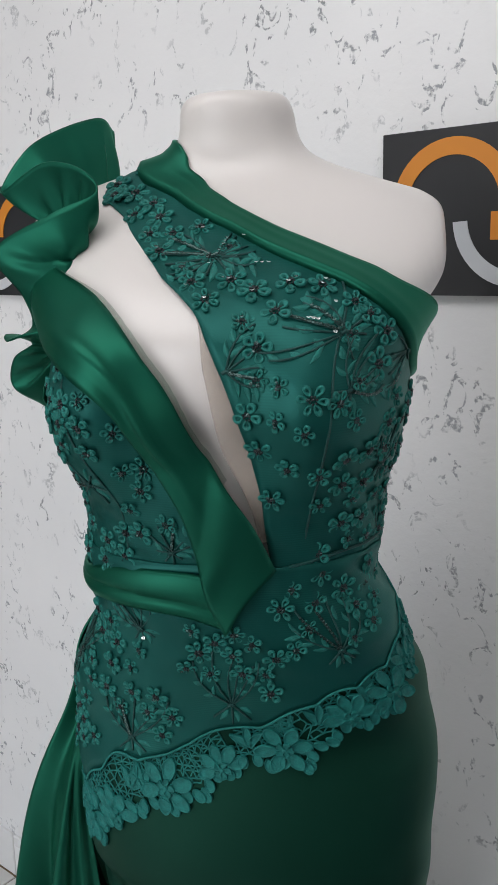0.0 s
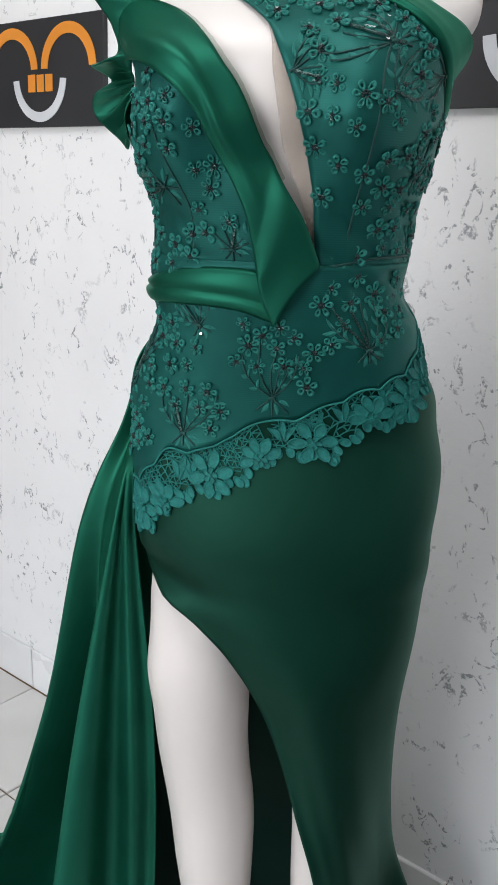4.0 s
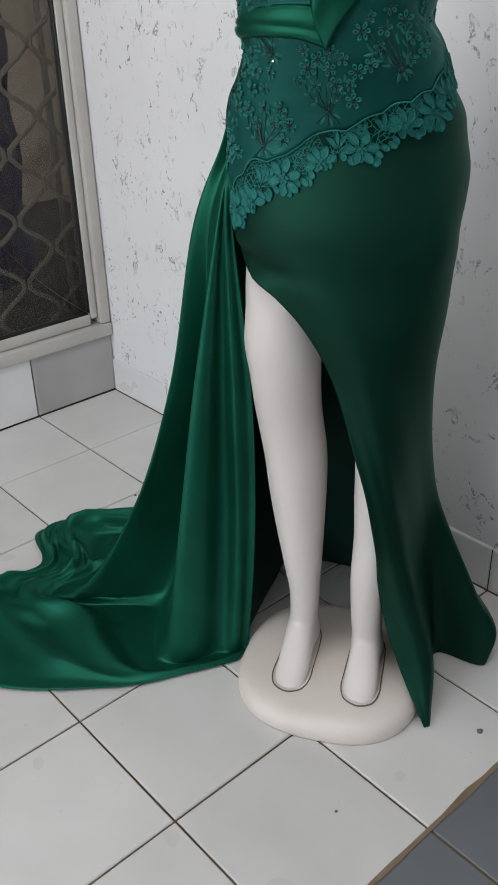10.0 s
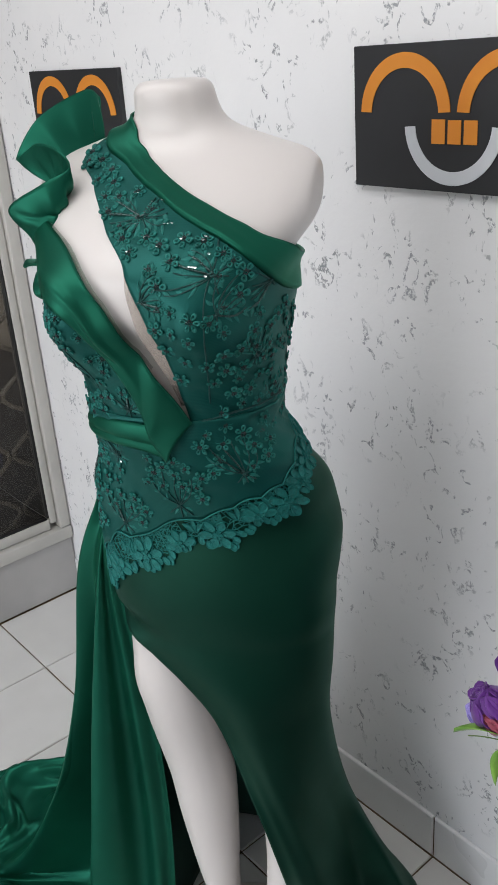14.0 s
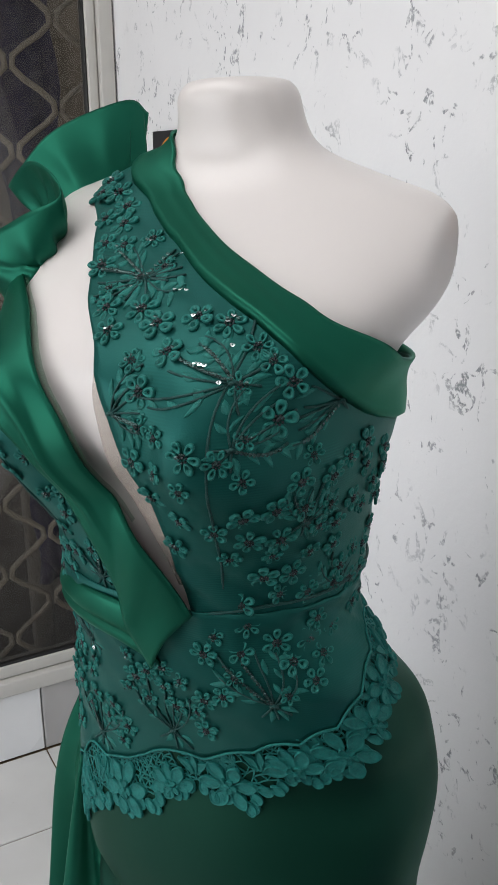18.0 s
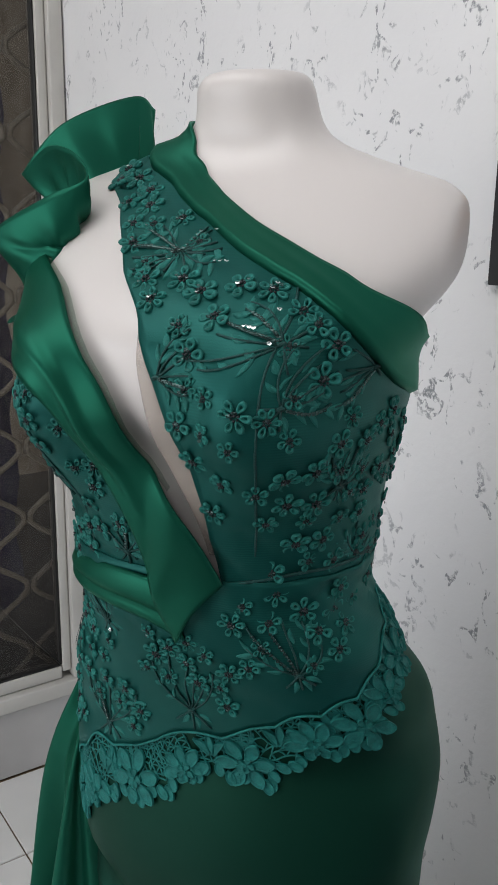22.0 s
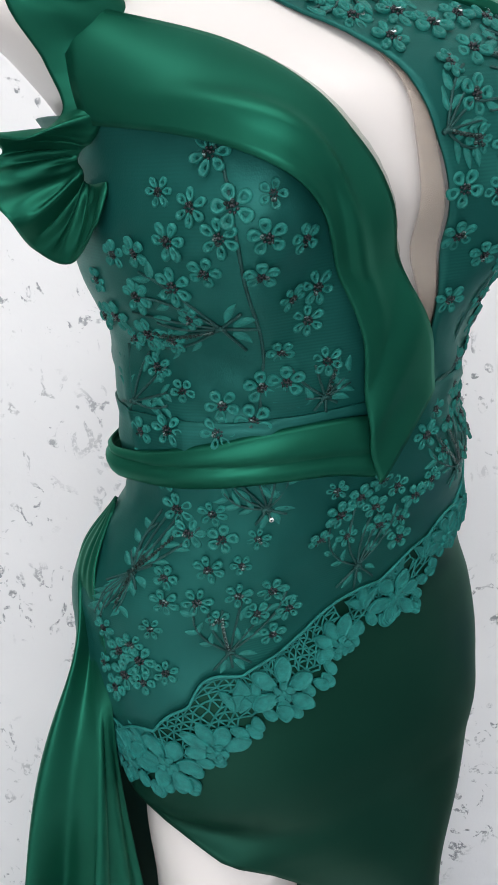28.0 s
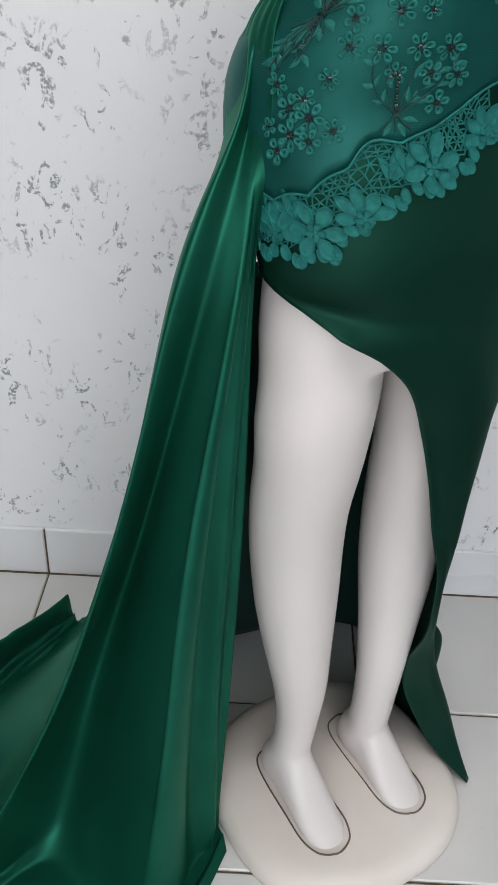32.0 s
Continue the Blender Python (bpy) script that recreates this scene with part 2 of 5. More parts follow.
PETAL = thread("teal_thread", (0.005, 0.105, 0.088), (0.011, 0.172, 0.146), 0.55)
LACE = thread("guipure_thread", (0.005, 0.112, 0.100), (0.012, 0.185, 0.164), 0.6)
STEM = thread("dark_green_thread", (0.006, 0.040, 0.037), (0.012, 0.070, 0.063))
BEAD = material("dark_bead", (0.022, 0.026, 0.030), 0.3, 0.4)
GLINT = material("glint_sequin", (0.80, 0.86, 0.85), 0.22, 0.9)
SEQUIN = material("dark_sequin", (0.05, 0.085, 0.08), 0.2, 0.85)
SHELL = shell_plastic()
SOLE = plain_paint("base_plastic", (0.62, 0.56, 0.50), (0.74, 0.69, 0.63), 0.4)
GROOVE = plain_paint("recess_dark", (0.08, 0.065, 0.055), (0.16, 0.13, 0.11), 0.85)
NET = sheer_net()
BROWN_WOOD = carved_wood("brown_wood", (0.16, 0.055, 0.016), (0.33, 0.125, 0.036), 0.38)
BLACK_WOOD = carved_wood("black_stained_wood", (0.008, 0.008, 0.009), (0.028, 0.027, 0.027), 0.22)
PURPLE = petal_cloth("purple_silk", (0.085, 0.010, 0.17), (0.17, 0.028, 0.31))
LILAC = petal_cloth("lilac_silk", (0.22, 0.17, 0.50), (0.36, 0.30, 0.68))
CRIMSON = petal_cloth("crimson_silk", (0.25, 0.03, 0.06), (0.38, 0.06, 0.10))
LEAF = petal_cloth("lime_leaf", (0.09, 0.25, 0.02), (0.23, 0.45, 0.05))
FERN = petal_cloth("fern_green", (0.05, 0.13, 0.02), (0.16, 0.27, 0.05))
CALYX = petal_cloth("calyx_green", (0.01, 0.10, 0.05), (0.03, 0.18, 0.09))

# ---------------------------------------------------------------- mesh helpers


def part(name, bm, mat, parent=None, label="", smooth=True):
    me = bpy.data.meshes.new(name)
    bm.to_mesh(me)
    bm.free()
    me.materials.append(mat)
    if smooth:
        me.polygons.foreach_set("use_smooth", [True] * len(me.polygons))
    ob = new(name, me)
    ob.parent = parent
    if label:
        tagged(ob, label)
    return ob


def repeat(source, m):
    ob = source.copy()
    scene.collection.objects.link(ob)
    ob.matrix_basis = m
    return ob


def thing(name, label, category, m=None, group="", kind=""):
    ob = new(name)
    ob.empty_display_size = 0.05
    if m is not None:
        ob.matrix_world = m
    return tagged(ob, label, category, group, kind)


def box(bm, lo, hi, bevel=0.0):
    c = [(a + b) / 2 for a, b in zip(lo, hi)]
    s = [b - a for a, b in zip(lo, hi)]
    made = bmesh.ops.create_cube(bm, size=1, matrix=Matrix.LocRotScale(c, None, s))
    if bevel:
        edges = {e for v in made["verts"] for e in v.link_edges}
        bmesh.ops.bevel(bm, geom=list(edges), offset=bevel, segments=2, affect="EDGES", profile=0.6)


def cuboid(lo, hi, bevel=0.0):
    bm = bmesh.new()
    box(bm, lo, hi, bevel)
    return bm


def grid(bm, rows, closed=False):
    """A sheet through rows of points."""
    vs = [[bm.verts.new(p) for p in row] for row in rows]
    for a, b in zip(vs[:-1], vs[1:]):
        n = len(a)
        for i in range(n if closed else n - 1):
            j = (i + 1) % n
            bm.faces.new((a[i], a[j], b[j], b[i]))
    return vs


def cap(bm, ring, flip=False):
    bm.faces.new(ring[::-1] if flip else ring)


def tube(bm, path, radius, sides=6, ends=True):
    """A round bar along a path; radius may be a function of 0..1."""
    path = [Vector(p) for p in path]
    rows, up = [], None
    for i, p in enumerate(path):
        d = (path[min(i + 1, len(path) - 1)] - path[max(i - 1, 0)]).normalized()
        if up is None:
            up = d.orthogonal().normalized()
        up = (up - d * up.dot(d)).normalized()
        side = d.cross(up)
        r = radius(i / (len(path) - 1)) if callable(radius) else radius
        rows.append([p + (up * math.cos(a) + side * math.sin(a)) * r for a in (2 * math.pi * k / sides for k in range(sides))])
    vs = grid(bm, rows, True)
    if ends:
        cap(bm, vs[0], True)
        cap(bm, vs[-1])


def turned(profile, sides=28):
    """A body of revolution from rows of radius, height."""
    bm = bmesh.new()
    vs = grid(bm, [[(r * math.cos(a), r * math.sin(a), z) for a in (2 * math.pi * k / sides for k in range(sides))] for r, z in profile], True)
    cap(bm, vs[0], True)
    cap(bm, vs[-1])
    return bm


def spline(knots, value):
    """Smooth interpolation of rows (key, ...numbers) at a key."""
    keys = [k[0] for k in knots]
    if value <= keys[0]:
        return np.array(knots[0][1:], float)
    if value >= keys[-1]:
        return np.array(knots[-1][1:], float)
    i = max(j for j in range(len(keys) - 1) if keys[j] <= value)
    p = [np.array(knots[min(max(i + d, 0), len(keys) - 1)][1:], float) for d in (-1, 0, 1, 2)]
    k = [keys[min(max(i + d, 0), len(keys) - 1)] for d in (-1, 0, 1, 2)]
    h = k[2] - k[1]
    u = (value - k[1]) / h
    m1 = (p[2] - p[0]) / max(k[2] - k[0], 1e-9) * h
    m2 = (p[3] - p[1]) / max(k[3] - k[1], 1e-9) * h
    return (2 * u**3 - 3 * u**2 + 1) * p[1] + (u**3 - 2 * u**2 + u) * m1 + (3 * u**2 - 2 * u**3) * p[2] + (u**3 - u**2) * m2


def along(points, u):
    """A smooth curve through points, at 0..1."""
    n = len(points) - 1
    return spline([(i / n, *p) for i, p in enumerate(points)], u)


def hug(x, a, b):
    t = min(max((x - a) / (b - a), 0), 1)
    return t * t * (3 - 2 * t)


def thick(ob, amount, offset=0.0):
    mod = ob.modifiers.new("thickness", "SOLIDIFY")
    mod.thickness, mod.offset = amount, offset
    return ob


# ---------------------------------------------------------------- the room
TILE = 0.305
XE, YS, ZC = 4.4, -4.0, 3.3

bm = cuboid((-0.16, YS - 0.2, -0.12), (XE + 0.2, 0.2, -0.0045))
tagged(part("floor", bm, GROUT, smooth=False), "white and grey glazed ceramic tile floor with dirty joints", "floor", kind="structure")
tagged(part("wall_north", cuboid((-0.16, 0, 0), (XE + 0.2, 0.16, ZC)), WALL, smooth=False), "white painted wall with torn grey trowel marks", "wall", kind="structure")
# unseen sides, added to close the room and bounce light back
tagged(part("wall_east", cuboid((XE, YS, 0), (XE + 0.16, 0, ZC)), ROOM, smooth=False), "plain grey painted wall added on the unseen east side", "wall", kind="structure")
# south side is out of view; its opening is assumed for the front fill
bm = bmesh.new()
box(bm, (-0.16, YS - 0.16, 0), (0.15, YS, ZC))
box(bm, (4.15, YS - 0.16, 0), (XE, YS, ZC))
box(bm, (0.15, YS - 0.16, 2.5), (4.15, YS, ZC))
tagged(part("wall_south", bm, ROOM, smooth=False), "unseen plain grey wall added with a wide opening", "wall", kind="structure")
tagged(part("ceiling", cuboid((-0.16, YS - 0.16, ZC), (XE + 0.16, 0.16, ZC + 0.12)), CEILING, smooth=False), "plain white ceiling added out of view", "ceiling", kind="structure")
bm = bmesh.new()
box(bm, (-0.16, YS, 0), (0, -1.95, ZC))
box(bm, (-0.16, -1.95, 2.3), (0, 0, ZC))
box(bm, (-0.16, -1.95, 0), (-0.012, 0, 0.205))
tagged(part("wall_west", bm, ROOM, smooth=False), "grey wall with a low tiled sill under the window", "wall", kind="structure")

# unseen glowing panel, added to go with the overhead fill
lamp = thing("ceiling_light", "wide white panel light added unseen under the ceiling", "light", pose(1.75, -1.75, 3.3))
part("housing", cuboid((-1.35, -0.85, -0.035), (1.35, 0.85, 0), 0.006), CEILING, lamp)
diffuser = material("fill_panel_diffuser", (0.9, 0.9, 0.9), 0.5, Emission_Strength=1.5)
bsdf(diffuser).inputs["Emission Color"].default_value = (1, 0.97, 0.93, 1)
part("diffuser", cuboid((-1.30, -0.80, -0.043), (1.30, 0.80, -0.036), 0.003), diffuser, lamp)

# ---------------------------------------------------------------- window in the west wall
window = thing("window_1", "aluminium framed window with tinted dusty glass", "window", pose(0, 0, 0), kind="structure")


def profile_bar(name, lo, hi, parent, label=""):
    return part(name, cuboid(lo, hi, 0.004), ALU, parent, label)


profile_bar("window_frame", (-0.07, -0.040, 0.252), (0.012, -0.004, 2.3), window)
profile_bar("window_frame", (-0.07, -1.95, 0.252), (0.012, -1.90, 2.3), window)
profile_bar("window_frame", (-0.07, -1.95, 0.207), (0.016, -0.004, 0.25), window)
sash = profile_bar("sash", (-0.055, -0.066, 0.272), (-0.004, -0.0415, 2.28), window)
profile_bar("sash", (-0.055, -1.0, 0.272), (-0.004, -0.96, 2.28), window)
profile_bar("sash", (-0.055, -0.958, 0.252), (-0.006, -0.068, 0.288), window)
part("gasket", cuboid((-0.028, -0.0715, 0.2935), (-0.010, -0.0665, 2.27)), RUBBER, window)
part("gasket", cuboid((-0.028, -0.95, 0.2885), (-0.010, -0.073, 0.2925)), RUBBER, window)
pane = part("pane", cuboid((-0.030, -0.957, 0.289), (-0.026, -0.067, 2.27)), GLASS, window)
pane.visible_shadow = False
pane = part("pane", cuboid((-0.046, -1.90, 0.273), (-0.042, -1.0, 2.27)), GLASS, window)
pane.visible_shadow = False
bm = bmesh.new()
tube(bm, [(-0.002, -0.0015, 0.2 + 0.1 * i) for i in range(21)], 0.0022, 6)
part("sealant", bm, RUBBER, window)

# security grille behind the glass: paired wavy bars that meet and part
grille = thing("security_grille", "cream painted steel grille of wavy bars behind the window", "grille", pose(-0.115, 0, 0))
GP, GH = 0.115, 0.20
for k in range(17):
    pts = []
    for i in range(85):
        z = 0.215 + i * 0.025
        wave = 0.5 - 0.5 * math.cos(2 * math.pi * z / GH + (k % 2) * math.pi)
        pts.append((0, -0.05 - GP * k - (wave - 0.5) * (GP - 0.012), z))
    bm = bmesh.new()
    tube(bm, pts, 0.0080, 6)
    part("bar", bm, BAR, grille)
part("rail", cuboid((-0.012, -1.96, 0.207), (0.012, 0.0, 0.225)), BAR, grille)

# things dimly seen beyond the glass, before a backdrop that glows by itself
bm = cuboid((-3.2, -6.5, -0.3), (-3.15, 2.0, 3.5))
yard = tagged(part("backdrop", bm, YARD_GLOW, smooth=False), "self-lit mottled brown backdrop for the yard beyond the window", "backdrop", kind="structure")
tagged(part("ground", cuboid((-3.2, -6.5, -0.30), (-0.17, 2.0, -0.12)), plain_paint("yard_soil", (0.12, 0.10, 0.08), (0.22, 0.19, 0.15), 0.9), smooth=False), "bare brown ground of the yard", "ground", kind="structure")
tagged(part("yard_post", cuboid((-0.62, -0.17, -0.12), (-0.56, -0.10, 2.6), 0.01), plain_paint("post_paint", (0.40, 0.37, 0.33), (0.5, 0.47, 0.42))), "pale painted post standing beyond the window", "post")
cloth = thing("hanging_cloth", "violet cloth hung in folds on a rail stand beyond the window", "cloth", pose(-0.42, -0.10, 0))
bm = bmesh.new()
grid(bm, [[(0.02 * math.sin(u * 0.9 + z * 2), 0.16 * (u / 12 - 0.5) + 0.012 * math.sin(z * 18), 0.3 + z) for u in range(13)] for z in [i * 0.07 for i in range(28)]])
thick(part("fabric", bm, petal_cloth("violet_cloth", (0.055, 0.05, 0.14), (0.11, 0.10, 0.24)), cloth), 0.003)
bm = bmesh.new()
tube(bm, [(0, -0.35, 2.19), (0, 0.22, 2.19)], 0.012, 8)
part("rail", bm, BAR, cloth, "thin steel rail")
for y in (-0.34, 0.21):
    bm = bmesh.new()
    tube(bm, [(0, y, -0.12), (0, y, 2.19)], 0.012, 8)
    part("upright", bm, BAR, cloth, "thin steel upright")

# ---------------------------------------------------------------- boards with the shop's mark


def arc_band(cx, cz, inner, outer, a0, a1, depth=0.0035, steps=26):
    bm = bmesh.new()
    ring = []
    for i in range(steps + 1):
        a = radians(a0 + (a1 - a0) * i / steps)
        c, s = math.cos(a), math.sin(a)
        ring.append([bm.verts.new((cx + r * c, y, cz + r * s)) for r, y in ((inner, 0), (inner, -depth), (outer, -depth), (outer, 0))])
    for a, b in zip(ring[:-1], ring[1:]):
        for i in range(3):
            bm.faces.new((a[i], a[i + 1], b[i + 1], b[i]))
    bm.faces.new(ring[0])
    bm.faces.new(ring[-1][::-1])
    return bm


def shop_board(m):
    b = thing("sign_board", "black board with orange arches over a silver smile", "sign", m, "shop signs")
    part("board", cuboid((0, -0.012, 0), (0.40, 0, 0.212), 0.0015), BLACK, b, smooth=False)
    for cx in (0.104, 0.292):
        part("arch", arc_band(cx, 0.112, 0.066, 0.088, 2, 178, 0.0012), ORANGE, b, "orange arch", smooth=False).location.y = -0.0125
    part("smile", arc_band(0.196, 0.100, 0.070, 0.090, 184, 356, 0.0012), SILVER, b, "silver crescent", smooth=False).location.y = -0.0125
    # the mark between them, as plain blocks
    for lo, hi in (((0.158, 0.070), (0.183, 0.105)), ((0.188, 0.070), (0.212, 0.104)), ((0.217, 0.070), (0.241, 0.104))):
        part("block", cuboid((lo[0], -0.0137, lo[1]), (hi[0], -0.0125, hi[1]), 0.0005), ORANGE, b, "orange block", smooth=False)
    return b


shop_board(pose(1.333, 0, 1.430))
shop_board(pose(0.236, 0, 1.424, 0, 0.4, 0))

# ---------------------------------------------------------------- the figure's shape
STAND = pose(1.486, -0.461, 0, 0, 0, 31)
# height, centre across, centre in depth, half width, half depth
HIPS = [(0.79, -0.0195, 0.0014, 0.1535, 0.0883), (0.85, -0.0168, 0.0048, 0.1668, 0.0955), (0.89, -0.0191, 0.0088, 0.1703, 0.1012), (0.93, -0.0213, 0.0143, 0.1727, 0.11),
        (0.97, -0.023, 0.025, 0.1787, 0.1183), (1.01, -0.0296, 0.0365, 0.1861, 0.1231), (1.05, -0.0339, 0.0421, 0.1821, 0.121), (1.09, -0.0328, 0.0302, 0.1744, 0.1161),
        (1.13, -0.0293, 0.0089, 0.1516, 0.1072), (1.17, -0.0244, -0.0112, 0.1351, 0.0996)]
CHEST = [(1.21, -0.0343, -0.022, 0.1247, 0.0975), (1.25, -0.0314, -0.0205, 0.1271, 0.105), (1.29, -0.0281, -0.0274, 0.1291, 0.1148), (1.33, -0.0299, -0.0366, 0.1402, 0.137),
        (1.37, -0.0281, -0.0388, 0.1459, 0.1622), (1.41, -0.025, -0.031, 0.1467, 0.1622), (1.45, -0.0223, -0.0144, 0.1705, 0.1351), (1.49, -0.0284, 0.006, 0.1877, 0.0956),
        (1.53, -0.0331, 0.0288, 0.1753, 0.0632), (1.55, -0.0343, 0.0362, 0.1161, 0.0512), (1.57, -0.029, 0.0341, 0.0633, 0.0434), (1.61, -0.0292, 0.0251, 0.0498, 0.0416),
        (1.66, -0.0296, 0.0127, 0.0431, 0.0459)]
STACK = HIPS + CHEST
POWER = 2 / 2.25


def raw(psi, z, grow=0.0):
    cx, cy, a, b = spline(STACK, z)
    c, s = math.cos(radians(psi)), math.sin(radians(psi))
    if c < 0:
        a -= 0.017 * math.exp(-((z - 1.035) / 0.075) ** 2) * c * c
    if c < 0 < s:
        a -= 0.020 * min(1, s * 2.5) * math.exp(-((z - 1.155) / 0.11) ** 2)
    hollow = 0.032 * math.exp(-abs((z - 1.367) / 0.058) ** 3) * math.exp(-(((psi % -360) + 93) / 26) ** 4)
    return Vector((cx + (a + grow) * math.copysign(abs(c) ** POWER, c), cy + hollow + (b + grow) * math.copysign(abs(s) ** POWER, s), z))


def on_body(psi, z, off=0.0):
    """A point off metres over the figure, at the turn psi (-90 is the front) and height z."""
    p = raw(psi, z)
    if not off:
        return p
    return p + normal_at(psi, z) * off


def normal_at(psi, z):
    u = raw(psi + 1.5, z) - raw(psi - 1.5, z)
    v = raw(psi, z + 0.004) - raw(psi, z - 0.004)
    n = u.cross(v)
    return n.normalized() if n.length > 1e-12 else Vector((0, -1, 0))


# ---------------------------------------------------------------- mannequin
LEG_R = [(0.035, -0.087, 0.046, 0.024, 0.030), (0.07, -0.086, 0.040, 0.034, 0.040), (0.10, -0.085, 0.034, 0.029, 0.033), (0.18, -0.083, 0.027, 0.029, 0.031), (0.26, -0.088, 0.024, 0.035, 0.037), (0.34, -0.095, 0.030, 0.043, 0.045), (0.42, -0.101, 0.035, 0.050, 0.052),
         (0.50, -0.105, 0.036, 0.054, 0.054), (0.58, -0.108, 0.026, 0.055, 0.056), (0.66, -0.108, 0.012, 0.057, 0.060), (0.74, -0.112, 0.004, 0.062, 0.063), (0.82, -0.113, 0.010, 0.066, 0.066), (0.90, -0.106, 0.015, 0.066, 0.066)]
LEG_L = [(0.035, 0.048, 0.034, 0.024, 0.030), (0.07, 0.048, 0.028, 0.034, 0.040), (0.10, 0.047, 0.020, 0.030, 0.033), (0.18, 0.047, 0.012, 0.031, 0.032), (0.26, 0.050, 0.012, 0.034, 0.036), (0.34, 0.060, 0.024, 0.042, 0.044), (0.42, 0.065, 0.032, 0.050, 0.052),
         (0.50, 0.066, 0.036, 0.053, 0.054), (0.58, 0.062, 0.028, 0.055, 0.056), (0.66, 0.056, 0.014, 0.058, 0.060), (0.74, 0.050, 0.006, 0.062, 0.064), (0.82, 0.044, 0.010, 0.066, 0.066), (0.90, 0.040, 0.015, 0.066, 0.066)]


def leg(bm, table):
    rows = []
    for i in range(52):
        z = 0.035 + (0.90 - 0.035) * i / 51
        cx, cy, a, b = spline(table, z)
        full = hug(z, 0.08, 0.30) * (1 - 0.9 * hug(z, 0.70, 0.80)) * (1 if table is LEG_R else 0.5)
        shift = 0.002 - 0.010 * hug(z, 0.45, 0.65) if table is LEG_R else -0.008
        a, b, cx = a * (1 + 0.09 * full), b * (1 + 0.05 * full * (1 - hug(z, 0.5, 0.7))), cx + shift * full
        rows.append([(cx + a * math.cos(t), cy + b * math.sin(t), z) for t in (2 * math.pi * k / 32 for k in range(32))])
    vs = grid(bm, rows, True)
    cap(bm, vs[0], True)
    cap(bm, vs[-1])


def foot(bm, x, y, toe_x, toe_y):
    """From the heel to the toe, flat below."""
    rows = []
    stations = [(0.0, 0.010, 0.060), (0.08, 0.026, 0.105), (0.25, 0.031, 0.135), (0.45, 0.031, 0.118), (0.62, 0.033, 0.088), (0.78, 0.034, 0.063), (0.9, 0.029, 0.050), (0.97, 0.019, 0.043), (1.0, 0.006, 0.036)]
    for i in range(25):
        u = i / 24
        w, h = spline(stations, u)
        cx, cy = x + (toe_x - x) * u, y + (toe_y - y) * u
        ring = []
        for k in range(20):
            t = 2 * math.pi * k / 20
            c, s = math.cos(t), math.sin(t)
            ring.append((cx + w * math.copysign(abs(c) ** 0.92, c), cy, 0.024 + (h - 0.024) * (0.5 + 0.5 * math.copysign(abs(s) ** 0.85, s))))
        rows.append(ring)
    vs = grid(bm, rows, True)
    cap(bm, vs[0], True)
    cap(bm, vs[-1])


def skin_inset(psi, z):
    return -0.006 * (1 - hug(z, 1.42, 1.50)) - 0.010 * (1 - hug(z, 0.86, 1.0))


bm = bmesh.new()
rows = []
for i in range(92):
    z = 0.80 + (1.606 - 0.80) * i / 91
    rows.append([on_body(k * 4 - 180, z) + (normal_at(k * 4 - 180, z) if z < 1.5 else Vector((0, 0, 0))) * skin_inset(k * 4 - 180, z) for k in range(90)])
rows = [[Vector((min(p.x, 0.1525 - 0.02 * max(0, 1.47 - p.z)) if p.z > 1.42 else p.x, p.y, p.z)) for p in row] for row in rows]
cx, cy, a, b = spline(STACK, 1.604)
for shrink, z in ((0.97, 1.612), (0.90, 1.6165), (0.78, 1.619), (0.4, 1.620)):
    rows.append([(cx + a * shrink * math.cos(radians(k * 4 - 180)), cy + b * shrink * math.sin(radians(k * 4 - 180)), z) for k in range(90)])
vs = grid(bm, rows, True)
cap(bm, vs[0], True)
cap(bm, vs[-1])
leg(bm, LEG_R)
leg(bm, LEG_L)
foot(bm, -0.087, 0.085, -0.085, -0.108)
foot(bm, 0.046, 0.072, 0.054, -0.108)
mannequin = part("mannequin", bm, SHELL)
for kind, key, value in (("REMESH", "voxel_size", 0.0055), ("SMOOTH", "iterations", 9)):
    mod = mannequin.modifiers.new("shell", kind)
    if kind == "REMESH":
        mod.mode, mod.voxel_size, mod.use_smooth_shade = "VOXEL", value, True
    else:
        mod.iterations = value
mannequin.matrix_world = STAND @ pose(0, 0, 0.004)
tagged(mannequin, "headless white glossy shop mannequin standing on its base", "mannequin")

# its base plate
stand = thing("pedestal", "cream rounded plastic pedestal with foot hollows under the mannequin", "pedestal", STAND)
bm = bmesh.new()
rows = []
for grow, z in ((0.0, 0.0), (0.002, 0.006), (0.002, 0.022), (-0.004, 0.034), (-0.014, 0.041), (-0.03, 0.0445), (-0.08, 0.047), (-0.15, 0.048)):
    rows.append([(-0.018 + (0.183 + grow) * math.copysign(abs(math.cos(t)) ** 0.78, math.cos(t)), 0.006 + (0.180 + grow) * math.copysign(abs(math.sin(t)) ** 0.78, math.sin(t)), z) for t in (2 * math.pi * k / 72 for k in range(72))])
vs = grid(bm, rows, True)
cap(bm, vs[0], True)
cap(bm, vs[-1])
part("plate", bm, SOLE, stand)
